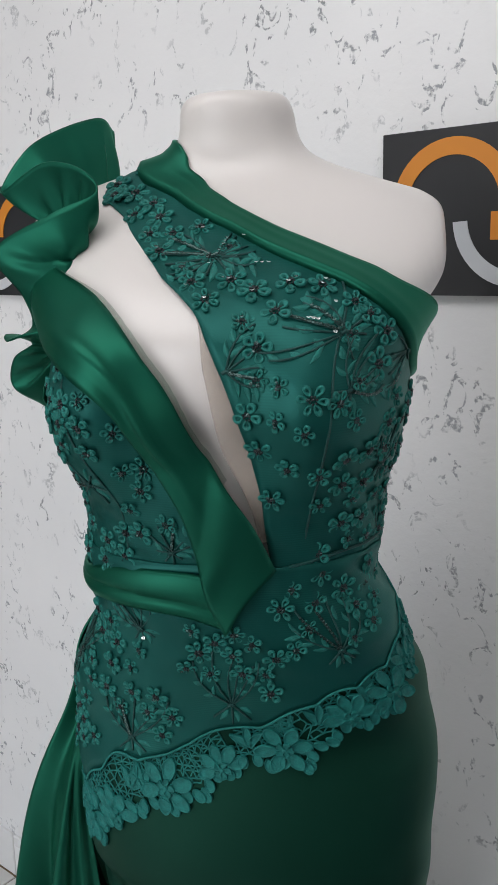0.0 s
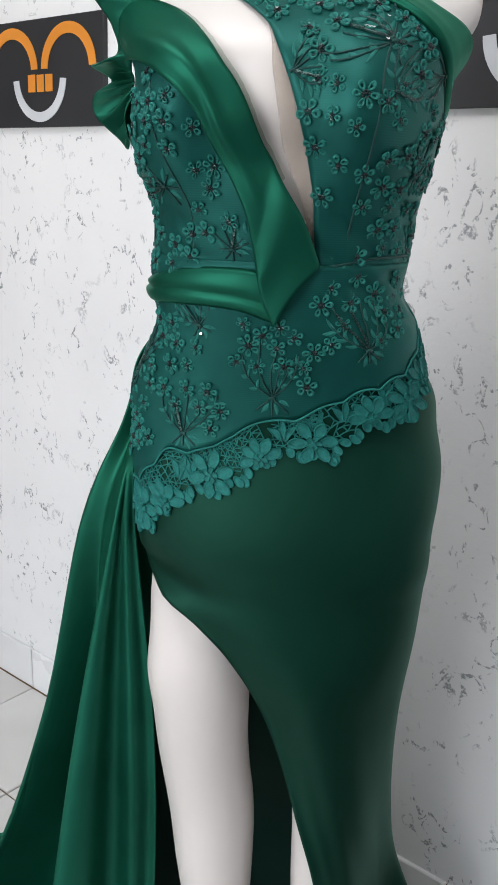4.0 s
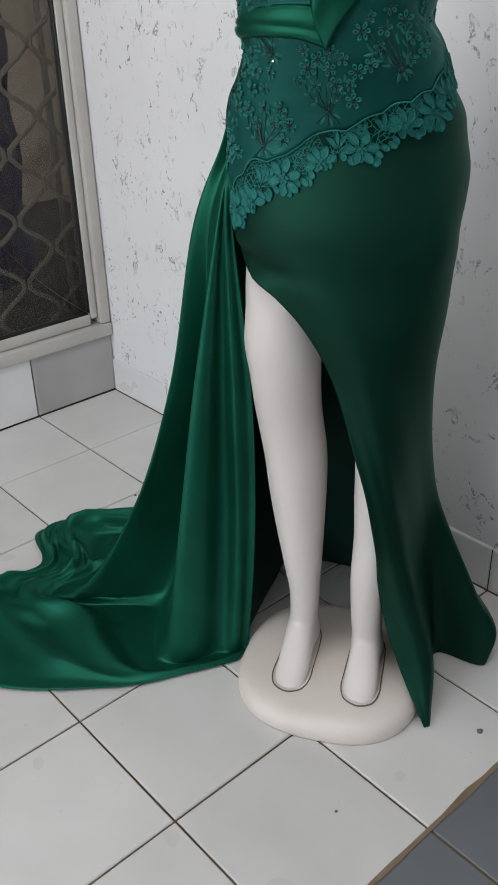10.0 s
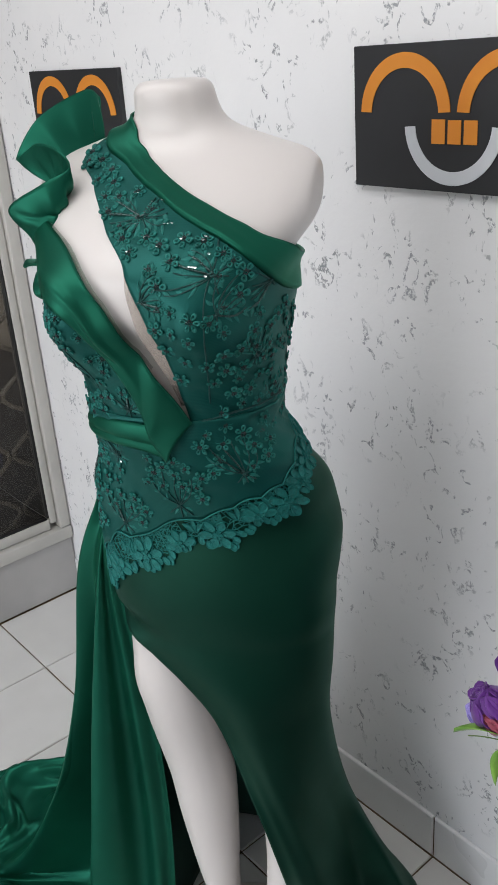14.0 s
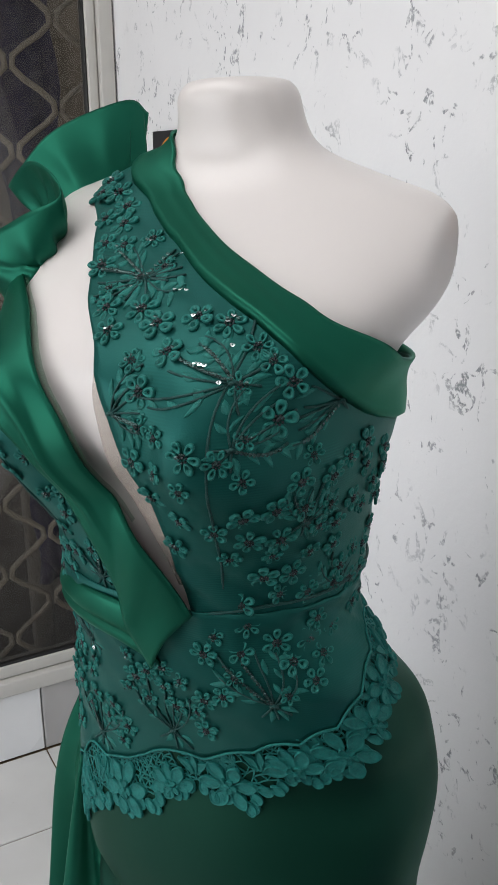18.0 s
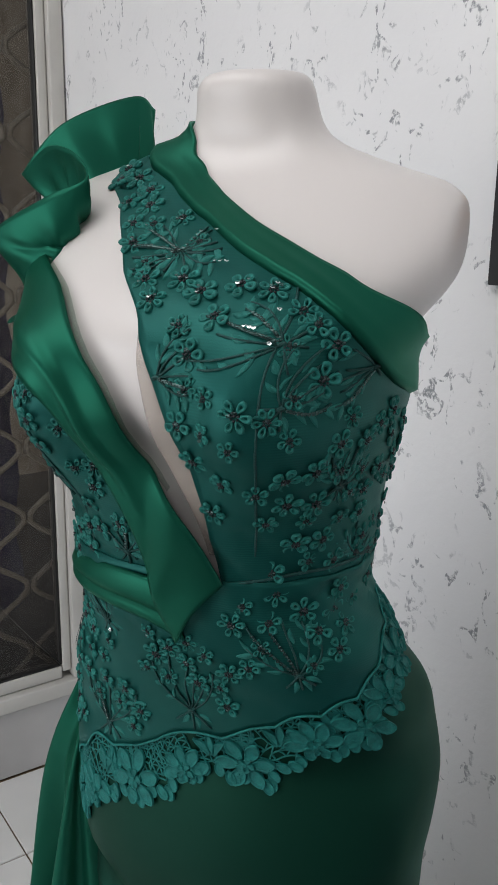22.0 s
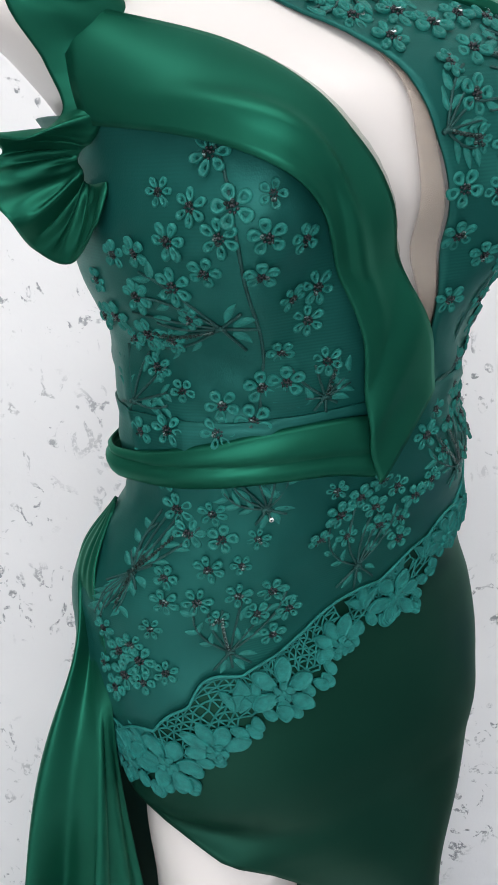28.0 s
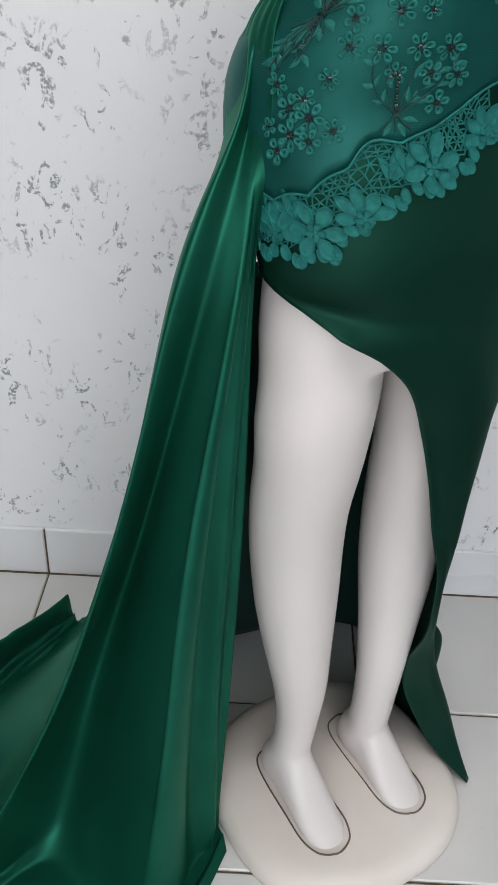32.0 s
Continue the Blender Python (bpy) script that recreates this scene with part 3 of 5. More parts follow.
# plate is not sunk; the recess's darkness is put into these tubes' colour
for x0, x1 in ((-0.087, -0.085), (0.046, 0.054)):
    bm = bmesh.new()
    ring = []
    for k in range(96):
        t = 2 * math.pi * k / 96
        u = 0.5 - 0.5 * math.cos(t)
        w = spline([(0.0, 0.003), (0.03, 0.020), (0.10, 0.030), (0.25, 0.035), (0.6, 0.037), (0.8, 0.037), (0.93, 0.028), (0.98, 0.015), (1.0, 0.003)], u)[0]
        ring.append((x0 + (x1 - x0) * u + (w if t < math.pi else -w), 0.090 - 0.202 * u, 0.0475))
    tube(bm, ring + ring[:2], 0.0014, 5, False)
    part("groove", bm, GROOVE, stand, "dark line drawn in for the foot hollow's recess")

# ---------------------------------------------------------------- gown
gown = thing("evening_gown", "emerald green satin and lace one-shoulder gown with a train", "dress", STAND)


def wrinkle(psi, z):
    """Cross folds of the net, strongest at the waist."""
    w = 0.35 + math.exp(-((z - 1.235) / 0.05) ** 2)
    a = noise.noise(Vector((psi * 0.035, z * 34 + psi * 0.05, 1.0)))
    b = noise.noise(Vector((psi * 0.05 + 9, z * 70 - psi * 0.03, 4.0)))
    return 1.5 * w * (0.0016 * max(0, 1 - 3.2 * abs(a)) + 0.0008 * b)


def patch(name, left, right, z0, z1, off, mat, nu=40, nv=40, label="", thickness=0.0018, parent=gown):
    """A sheet on the figure between two edges given as rows of height, turn."""
    bm = bmesh.new()
    rows = []
    for j in range(nv + 1):
        z = z0 + (z1 - z0) * j / nv
        a, b = spline(left, z)[0], spline(right, z)[0]
        rows.append([on_body(a + (b - a) * i / nu, z, (off + wrinkle(a + (b - a) * i / nu, z)) if mat is TULLE else off) for i in range(nu + 1)])
    grid(bm, rows)
    return thick(part(name, bm, mat, parent, label), thickness)


CUT = [(1.236, -70.8), (1.263, -73.5), (1.285, -75), (1.305, -75.6), (1.325, -77), (1.352, -79.6), (1.37, -82), (1.39, -84.8), (1.42, -89.5), (1.44, -92.5), (1.455, -97), (1.465, -100.5), (1.48, -104), (1.50, -109.5), (1.52, -116), (1.546, -138), (1.57, -172)]
NECK = [(1.236, 92), (1.375, 92), (1.40, 60), (1.424, 8), (1.446, -20), (1.46, -42), (1.472, -54), (1.488, -68), (1.502, -78), (1.520, -87), (1.535, -92), (1.551, -100), (1.572, -130)]
tulle_front = patch("bodice", CUT, NECK, 1.236, 1.572, 0.0035, TULLE, 64, 60, "green tulle bodice over satin")
SIDE_R = [(1.236, -86), (1.287, -92), (1.335, -96), (1.365, -103), (1.39, -110), (1.408, -120), (1.42, -132), (1.43, -142)]
SIDE_L = [(1.236, -268), (1.38, -268), (1.41, -225), (1.425, -205), (1.43, -200)]
patch("side_bodice", SIDE_L, SIDE_R, 1.236, 1.43, 0.0035, TULLE, 60, 36, "green tulle side panel over satin")
NUDE_L = [(1.262, -76), (1.30, -80), (1.34, -86), (1.37, -88), (1.40, -90), (1.43, -91.5), (1.452, -94)]
NUDE_R = [(1.262, -73), (1.30, -75), (1.344, -79), (1.372, -82.6), (1.40, -86), (1.428, -88.5), (1.452, -93.5)]
patch("sheer_insert", NUDE_L, NUDE_R, 1.262, 1.452, 0.0006, NET, 12, 24, "nude sheer net across the cut-out", 0.0006)

# lower edge of the lace, and the corded line above its border: turn, height
EDGE = [(-196, 0.925), (-175, 0.922), (-160, 0.924), (-147, 0.927), (-139, 0.936), (-131, 0.957), (-125, 0.970), (-118, 0.981), (-109, 0.988), (-100, 0.997), (-93, 1.013), (-88, 1.031), (-81, 1.035), (-73, 1.032), (-67, 1.038), (-61, 1.059), (-50, 1.071), (-38, 1.074), (-27, 1.093), (-8, 1.116), (14, 1.140), (30, 1.185), (36, 1.230)]
CORD = [(-196, 0.975), (-170, 0.975), (-150, 0.985), (-134, 1.006), (-125, 1.026), (-115, 1.031), (-105, 1.038), (-97, 1.061), (-89, 1.075), (-80, 1.083), (-72, 1.095), (-62, 1.108), (-45, 1.119), (-30, 1.131), (-10, 1.160), (20, 1.205), (30, 1.230)]
bm = bmesh.new()
rows = []
for i in range(121):
    psi = -192 + 222 * i / 120
    lo = spline(CORD, psi)[0] + 0.005 * abs(math.sin(radians(psi * 11)))
    rows.append([on_body(psi, lo + (1.243 - lo) * j / 24, 0.0052 + wrinkle(psi, lo + (1.243 - lo) * j / 24)) for j in range(25)])
grid(bm, rows)
thick(part("peplum", bm, TULLE, gown, "green tulle overlay on the hips"), 0.0016)

# satin band of the neckline
UP = [(-185, 1.588), (-150, 1.583), (-130, 1.574), (-100, 1.551), (-92, 1.535), (-87, 1.520), (-78, 1.502), (-68, 1.488), (-60, 1.478), (-52, 1.470), (-41, 1.459), (-20, 1.446), (8, 1.424), (50, 1.416), (100, 1.418)]
LO = [(-190, 1.560), (-160, 1.558), (-135, 1.553), (-106, 1.536), (-96, 1.519), (-89, 1.503), (-80, 1.484), (-70, 1.470), (-61, 1.460), (-52, 1.449), (-41, 1.436), (-22, 1.415), (12, 1.374), (55, 1.370), (100, 1.372)]
bm = bmesh.new()
rows = []
for i in range(91):
    a, b = along(LO, i / 90), along(UP, i / 90)
    row = []
    for j in range(13):
        v = j / 12
        lift = 0.0050 + 0.0050 * (1 - v) ** 1.3 + 0.0005 * math.exp(-((v - 0.5 - 0.15 * math.sin(i * 0.06)) / 0.12) ** 2)
        q = a + (b - a) * v
        row.append(on_body(q[0], q[1], lift if 0 < j else 0.003))
    rows.append(row)
grid(bm, rows)
thick(part("neckline_band", bm, SATIN, gown, "folded emerald satin band along the neckline"), 0.0025)

# satin lapel beside the cut-out
LAP_IN = [(-142, 1.482), (-124, 1.460), (-117, 1.447), (-111, 1.430), (-105, 1.411), (-99.5, 1.394), (-95, 1.374), (-90.5, 1.345), (-86, 1.317), (-78, 1.283), (-70.5, 1.243)]
LAP_OUT = [(-162, 1.426), (-144, 1.415), (-128, 1.398), (-117, 1.378), (-108, 1.354), (-102, 1.325), (-98, 1.298), (-94.5, 1.264), (-91.8, 1.234), (-90, 1.208), (-89, 1.184)]
bm = bmesh.new()
rows = []
for i in range(81):
    u = i / 80
    a, b = along(LAP_OUT, u), along(LAP_IN, u)
    row = []
    for j in range(15):
        v = j / 14
        q = a + (b - a) * v
        fold = 0.0045 * math.exp(-((v - 0.36 - 0.3 * (u - 0.3)) / 0.10) ** 2) * hug(u, 0.02, 0.2) * (1 - hug(u, 0.5, 0.75))
        lift = 0.0055 + 0.003 * math.sin(math.pi * v) ** 0.6 + 0.007 * hug(u, 0.72, 0.85) + fold + 0.008 * (1 - v) * (0.4 + 0.6 * hug(u, 0, 0.2)) * (1 - hug(u, 0.75, 0.95))
        row.append(on_body(q[0], q[1], lift))
    rows.append(row)
grid(bm, rows)
thick(part("lapel", bm, SATIN, gown, "wide emerald satin lapel folded along the cut-out"), 0.0025)

# belt
B_UP = [(-262, 1.226), (-220, 1.220), (-195, 1.212), (-178, 1.213), (-161, 1.218), (-134, 1.229), (-116, 1.235), (-99, 1.236), (-86, 1.232)]
B_LO = [(-262, 1.186), (-220, 1.186), (-195, 1.190), (-178, 1.192), (-161, 1.194), (-134, 1.198), (-116, 1.199), (-99, 1.196), (-87, 1.184)]
bm = bmesh.new()
rows = []
for i in range(81):
    a, b = along(B_LO, i / 80), along(B_UP, i / 80)
    row = []
    for j in range(13):
        v = j / 12
        q = a + (b - a) * v
        lift = 0.0065 + 0.005 * math.sin(math.pi * v) ** 0.6 - 0.004 * math.exp(-((v - 0.55 - 0.2 * math.sin(i * 0.07)) / 0.1) ** 2)
        row.append(on_body(q[0], q[1], lift + 0.008 * math.exp(-((q[0] + 186) / 14) ** 2)))
    rows.append(row)
grid(bm, rows)
thick(part("belt", bm, SATIN, gown, "folded emerald satin half belt at the waist"), 0.0025)

# skirt: edges as rows of height, across, depth
SLIT = [(0.0, 0.184, -0.092), (0.07, 0.134, -0.050), (0.14, 0.100, -0.027), (0.21, 0.076, -0.012), (0.28, 0.066, -0.020), (0.35, 0.065, -0.044), (0.42, 0.056, -0.056), (0.49, 0.043, -0.063), (0.56, 0.022, -0.062), (0.64, 0.000, -0.063), (0.717, -0.028, -0.066), (0.79, -0.068, -0.079), (0.83, -0.108, -0.078), (0.857, -0.150, -0.064)]
FRONT = [(0.0, 0.190, -0.060), (0.10, 0.180, -0.024), (0.25, 0.130, -0.008), (0.40, 0.102, -0.020), (0.55, 0.078, -0.052), (0.70, 0.050, -0.078), (0.80, 0.020, -0.092), (0.875, 0.000, -0.090)]
FOLD = [(0.0, 0.176, 0.120), (0.10, 0.168, 0.118), (0.20, 0.154, 0.112), (0.30, 0.139, 0.098), (0.40, 0.128, 0.068), (0.55, 0.118, 0.010), (0.70, 0.112, -0.022), (0.80, 0.112, -0.048), (0.875, 0.112, -0.058)]
SIDE = [(0.0, 0.280, 0.120), (0.08, 0.292, 0.132), (0.14, 0.255, 0.138), (0.21, 0.224, 0.138), (0.30, 0.184, 0.136), (0.40, 0.150, 0.122), (0.50, 0.137, 0.092), (0.60, 0.132, 0.062), (0.70, 0.134, 0.034), (0.80, 0.145, 0.024), (0.875, 0.152, 0.016)]
BACK = [(0.0, 0.20, 0.33), (0.15, 0.14, 0.27), (0.30, 0.10, 0.21), (0.50, 0.07, 0.15), (0.70, 0.07, 0.115), (0.875, 0.065, 0.098)]
REAR = [(0.0, -0.20, 0.40), (0.15, -0.17, 0.33), (0.30, -0.14, 0.26), (0.50, -0.11, 0.17), (0.70, -0.09, 0.12), (0.875, -0.08, 0.10)]


TURNS = [-180, -107, -53, -2, 47, 90]
TOP = 0.91


def level(z, n=56):
    if z >= TOP:
        lo = -180 - 10 * hug(z, TOP, 0.95)
        return [on_body(lo + (90 - lo) * i / n, z, 0.002) for i in range(n + 1)]
    keys = [(t + 180) / 270 for t in TURNS]
    rows = []
    for k, t, curve in zip(keys, TURNS, (SLIT, FRONT, FOLD, SIDE, BACK, REAR)):
        top = on_body(t, TOP, 0.002)
        rows.append((k, *spline([r for r in curve if r[0] < 0.86] + [(TOP, top.x, top.y)], z)))
    low = [Vector((*spline(rows, i / n), z)) for i in range(n + 1)]
    blend = hug(z, 0.86, TOP)
    if blend <= 0:
        return low
    return [a.lerp(on_body(-180 + 270 * i / n, z, 0.002), blend) for i, a in enumerate(low)]


bm = bmesh.new()
rows = []
for i in range(150):
    z = 0.0035 + (1.20 - 0.0035) * i / 149
    row = level(z)
    wob = 0.0007 * (1 - hug(z, 0.5, 0.8))
    rows.append([p + Vector((math.sin(k * 0.7 + z * 9), math.cos(k * 0.9 + z * 7), 0)) * wob for k, p in enumerate(row)])
grid(bm, rows)
skirt = thick(part("skirt", bm, CREPE, gown, "deep emerald crepe skirt slit high over the thigh"), 0.002)

# train: gathered on the hip, falling in folds and lying out on the floor
HANG = [  # front edge, tuck, middle ridge, deep valley, outer ridge, dip, back, rear, end; turn at the hip, its lift, then down to the hem
    (-160, 0.004, [(-0.200, 0.006, 0.90), (-0.184, 0.032, 0.60), (-0.187, 0.040, 0.30), (-0.205, 0.030, 0.012), (-0.208, 0.010, 0.010), (-0.215, -0.015, 0.007)]),
    (-164, 0.004, [(-0.216, -0.002, 0.90), (-0.236, 0.018, 0.60), (-0.250, 0.026, 0.30), (-0.264, -0.008, 0.014), (-0.276, -0.045, 0.012), (-0.292, -0.072, 0.007)]),
    (-168, 0.004, [(-0.228, -0.010, 0.90), (-0.284, -0.018, 0.60), (-0.328, -0.036, 0.30), (-0.378, -0.056, 0.014), (-0.405, -0.110, 0.012), (-0.440, -0.160, 0.007)]),
    (-172, 0.004, [(-0.244, 0.012, 0.90), (-0.282, 0.080, 0.60), (-0.345, 0.130, 0.30), (-0.440, 0.110, 0.014), (-0.590, -0.040, 0.012), (-0.720, -0.215, 0.007)]),
    (-176, 0.004, [(-0.274, 0.014, 0.90), (-0.345, 0.036, 0.60), (-0.455, 0.054, 0.30), (-0.625, 0.066, 0.030), (-0.780, 0.040, 0.014), (-0.930, 0.010, 0.007)]),
    (-180, 0.004, [(-0.264, 0.038, 0.90), (-0.306, 0.090, 0.60), (-0.385, 0.130, 0.30), (-0.600, 0.165, 0.034), (-0.700, 0.165, 0.018), (-0.785, 0.165, 0.007)]),
    (-183, 0.004, [(-0.240, 0.052, 0.90), (-0.255, 0.140, 0.60), (-0.310, 0.205, 0.30), (-0.600, 0.270, 0.050), (-0.750, 0.285, 0.050), (-0.850, 0.300, 0.010)]),
    (-186, 0.004, [(-0.212, 0.060, 0.90), (-0.207, 0.170, 0.60), (-0.245, 0.270, 0.30), (-0.395, 0.400, 0.045), (-0.490, 0.430, 0.034), (-0.575, 0.415, 0.008)]),
    (-189, 0.004, [(-0.186, 0.070, 0.90), (-0.178, 0.205, 0.60), (-0.195, 0.325, 0.30), (-0.245, 0.500, 0.030), (-0.258, 0.540, 0.020), (-0.268, 0.565, 0.007)]),
]
GATHER = [(psi, -187 + (psi + 187) * 0.15, fall) for psi, lift, fall in HANG]
DROP = []
for psi, top, fall in GATHER:
    start, body, end = on_body(top, 1.152, 0.009), on_body(psi, 1.035, 0.005), Vector(fall[0])
    taut = start.lerp(end, 0.46)
    held = taut if Vector((taut.x, taut.y)).length > Vector((body.x, body.y)).length else body
    DROP.append([tuple(start), tuple(on_body(psi * 0.6 + top * 0.4, 1.104, 0.008)), tuple(held)] + fall)


def train_point(s, v):
    knot = v * 7 if v > 1 / 7 else v * 14 - 1
    column = [tuple(along(d, (knot + 1) / 8)) for d in DROP]
    p = Vector(along(column, s))
    q = Vector(along(column, min(1, s + 0.01))) - Vector(along(column, max(0, s - 0.01)))
    side = Vector((q.y, -q.x, 0))
    if side.length > 1e-6:
        side.normalize()
    hang = hug(v, 0.20, 0.50) * (1 - hug(v, 0.68, 0.76))
    front = 1 - hug(s, 0.30, 0.40)
    wave = 0.0105 * math.sin(2 * math.pi * (7.5 * s + 0.25 * math.sin(9 * s) + 0.2 * v)) * front + 0.005 * math.sin(2 * math.pi * (6 * s + 0.3 * math.sin(6 * s))) * (1 - front)
    gather = 0.0005 * math.sin(2 * math.pi * 5 * s) * (1 - hug(v, 0.05, 0.12))
    p = p + side * (wave * hang + gather) * hug(s, -0.02, 0.05)
    flat = hug(v, 0.69, 0.76) * (1 - 0.8 * hug(v, 0.9, 1.0))
    rest = noise.noise(Vector((s * 4, v * 5, 2.0)))
    out = hug(s, 0.22, 0.42)
    fold = 0.026 * math.exp(-((v - 0.845 - 0.030 * math.sin(7 * s + 1)) / 0.020) ** 2) + 0.020 * math.exp(-((v - 0.925 - 0.018 * math.sin(11 * s)) / 0.014) ** 2) + 0.009 * math.exp(-((v - 0.775 - 0.25 * (s - 0.6)) / 0.018) ** 2)
    small = 0.017 * max(0, 1 - abs(noise.noise(Vector((s * 9, v * 14, 7.0)))) * 4.5) * hug(s, 0.25, 0.45)
    p.z += flat * (0.014 * max(0, rest) + out * fold + small)
    p.z = max(p.z, 0.005)
    return p


bm = bmesh.new()
grid(bm, [[train_point(i / 190, j / 130) for i in range(191)] for j in range(131)])
thick(part("train", bm, SATIN, gown, "long emerald satin train spread over the tiles"), 0.002)

# inner lining seen between the legs
bm = bmesh.new()
grid(bm, [[Vector((*spline([(0, *(spline(SIDE, z) * 0.93)), (0.35, *(spline(BACK, z) * 0.93)), (0.7, *(spline(REAR, z) * 0.93)), (0.86, -0.215, 0.11 + 0.14 * (1 - i / 40)), (1, -0.224, 0.04 - 0.02 * i / 40)], k / 24), z)) for k in range(25)] for i, z in enumerate([0.006 + 0.86 * j / 40 for j in range(41)])])
thick(part("lining", bm, LINING, gown, "dark green lining behind the legs"), 0.0015)

# ruffle of the shoulder: seam along the armhole, and the free edge
SEAM = [(-0.148, 0.064, 1.553), (-0.158, 0.048, 1.552), (-0.17, 0.014, 1.538), (-0.176, -0.021, 1.512), (-0.172, -0.033, 1.502), (-0.165, -0.044, 1.498),
        (-0.156, -0.053, 1.505), (-0.15, -0.062, 1.49), (-0.15, -0.085, 1.48), (-0.158, -0.09, 1.455), (-0.164, -0.092, 1.436), (-0.172, -0.09, 1.424),
        (-0.176, -0.08, 1.414), (-0.178, -0.066, 1.41), (-0.18, -0.058, 1.404), (-0.18, -0.066, 1.398), (-0.178, -0.058, 1.392), (-0.176, -0.068, 1.39),
        (-0.174, -0.088, 1.392)]
FREE = [(-0.16, 0.085, 1.606), (-0.172, 0.066, 1.616), (-0.215, 0.013, 1.588), (-0.233, -0.024, 1.544), (-0.182, -0.055, 1.563), (-0.143, -0.072, 1.556),
        (-0.128, -0.079, 1.537), (-0.16, -0.092, 1.521), (-0.213, -0.09, 1.492), (-0.196, -0.078, 1.455), (-0.19, -0.078, 1.43), (-0.212, -0.080, 1.418),
        (-0.226, -0.048, 1.421), (-0.214, -0.022, 1.411), (-0.232, -0.024, 1.397), (-0.223, -0.050, 1.375), (-0.206, -0.024, 1.354), (-0.19, -0.045, 1.344),
        (-0.182, -0.085, 1.37)]
BULGE = [(0, 0, 0), (0.004, -0.006, 0), (-0.008, -0.004, 0.004), (-0.012, 0, -0.004), (0, 0.01, -0.002), (0.006, 0.008, -0.002),
        (0.016, -0.006, -0.004), (0.022, -0.016, -0.028), (-0.004, -0.01, -0.006), (0, -0.006, 0), (0, -0.004, 0), (-0.003, -0.006, 0.004),
        (-0.004, 0.002, 0.006), (0, 0.008, 0.004), (0, 0.01, 0), (0, 0.006, -0.006), (0, -0.004, -0.008), (0, -0.004, -0.008),
        (0, -0.006, 0)]
bm = bmesh.new()
rows = []
for i in range(241):
    u = i / 240
    a, b = Vector(along(SEAM, u)), Vector(along(FREE, u))
    mid = (a + b) / 2 + Vector(along(BULGE, u))
    row = []
    for j in range(19):
        v = j / 18
        p = a * (1 - v) ** 2 + mid * 2 * v * (1 - v) + b * v * v
        tuck = math.sin(u * 135 + 2 * math.sin(u * 40)) * (1 - v) ** 1.6 * hug(v, 0, 0.15) + 1.3 * math.sin(u * 178 + 1.0) * math.sin(math.pi * v) * (1 - 0.7 * v)
        row.append(p + Vector((-0.0022, -0.0026, 0.0012)) * tuck * (1 - 0.75 * hug(u, 0.44, 0.50) * (1 - hug(u, 0.62, 0.68))))
    rows.append(row)
grid(bm, rows)
thick(part("ruffle", bm, SATIN, gown, "stiff emerald satin ruffle over the shoulder"), 0.0014)

# ---------------------------------------------------------------- embroidery on the gown


def reach(psi, z):
    return max((raw(psi + 2, z) - raw(psi - 2, z)).length / radians(4), 0.02)


def cling(psi, z, dx, dy, h):
    """A point dx aside and dy up from a place on the figure, h over its surface."""
    return on_body(psi + math.degrees(dx / reach(psi, z)), z + dy, h)


def seat(psi, z, off, spin=0.0, tilt=(0, 0)):
    """The pose of a small piece that lies on the figure."""
    n = normal_at(psi, z)
    up = (Vector((0, 0, 1)) - n * n.z).normalized()
    m = Matrix((up.cross(n), up, n)).transposed().to_4x4()
    m.translation = on_body(psi, z, off)
    return m @ pose(0, 0, 0, tilt[0], tilt[1], spin)


def blossom(petals, radius, seed):
    """A raised flower of corded loops, each round an open slit."""
    r = random.Random(seed)
    bm = bmesh.new()
    for k in range(petals):
        a = 2 * math.pi * k / petals + r.uniform(-0.14, 0.14)
        length, wide = radius * r.uniform(0.36, 0.42), radius * (1.28 if petals == 6 else 1.45) / petals * r.uniform(0.92, 1.06)
        ux, uy = math.cos(a), math.sin(a)
        rise = r.uniform(0.0, 0.0011)
        rings = []
        for scale, h in ((1.0, -0.0008), (1.05, 0.0005), (0.88, 0.0014), (0.58, 0.0011), (0.30, -0.0006)):
            ring = []
            for i in range(13):
                t = 2 * math.pi * i / 13
                lx = math.cos(t) * length * (scale if scale > 0.9 else scale - 0.06)
                ly = math.sin(t) * wide * scale * (1 + 0.34 * math.cos(t))
                out = radius * 0.60 + lx
                ring.append((out * ux - ly * uy, out * uy + ly * ux, h + rise * out / radius))
            rings.append(ring)
        grid(bm, rings, True)
    return bm


def heart(radius, seed):
    r = random.Random(seed)
    bm = bmesh.new()
    for k in range(10):
        a, d = 2 * math.pi * k / 7, radius * (0.23 if k < 7 else 0.08)
        bmesh.ops.create_icosphere(bm, subdivisions=1, radius=radius * r.uniform(0.07, 0.105), matrix=pose(math.cos(a) * d, math.sin(a) * d, 0.0013 + 0.0005 * (k > 6)))
    return bm


models = []
for k, (petals, radius) in enumerate(((5, 0.0112), (6, 0.0118), (5, 0.0100), (6, 0.0104))):
    ob = part("flower", blossom(petals, radius, k), PETAL, gown)
    core = part("heart", heart(radius, k), BEAD, ob, "dark beaded heart")
    models.append(ob)


def sew(ob, m):
    """Another flower of the same make on the gown."""
    made = repeat(ob, m)
    for child in ob.children:
        c = repeat(child, Matrix.Identity(4))
        c.parent = made
    return made


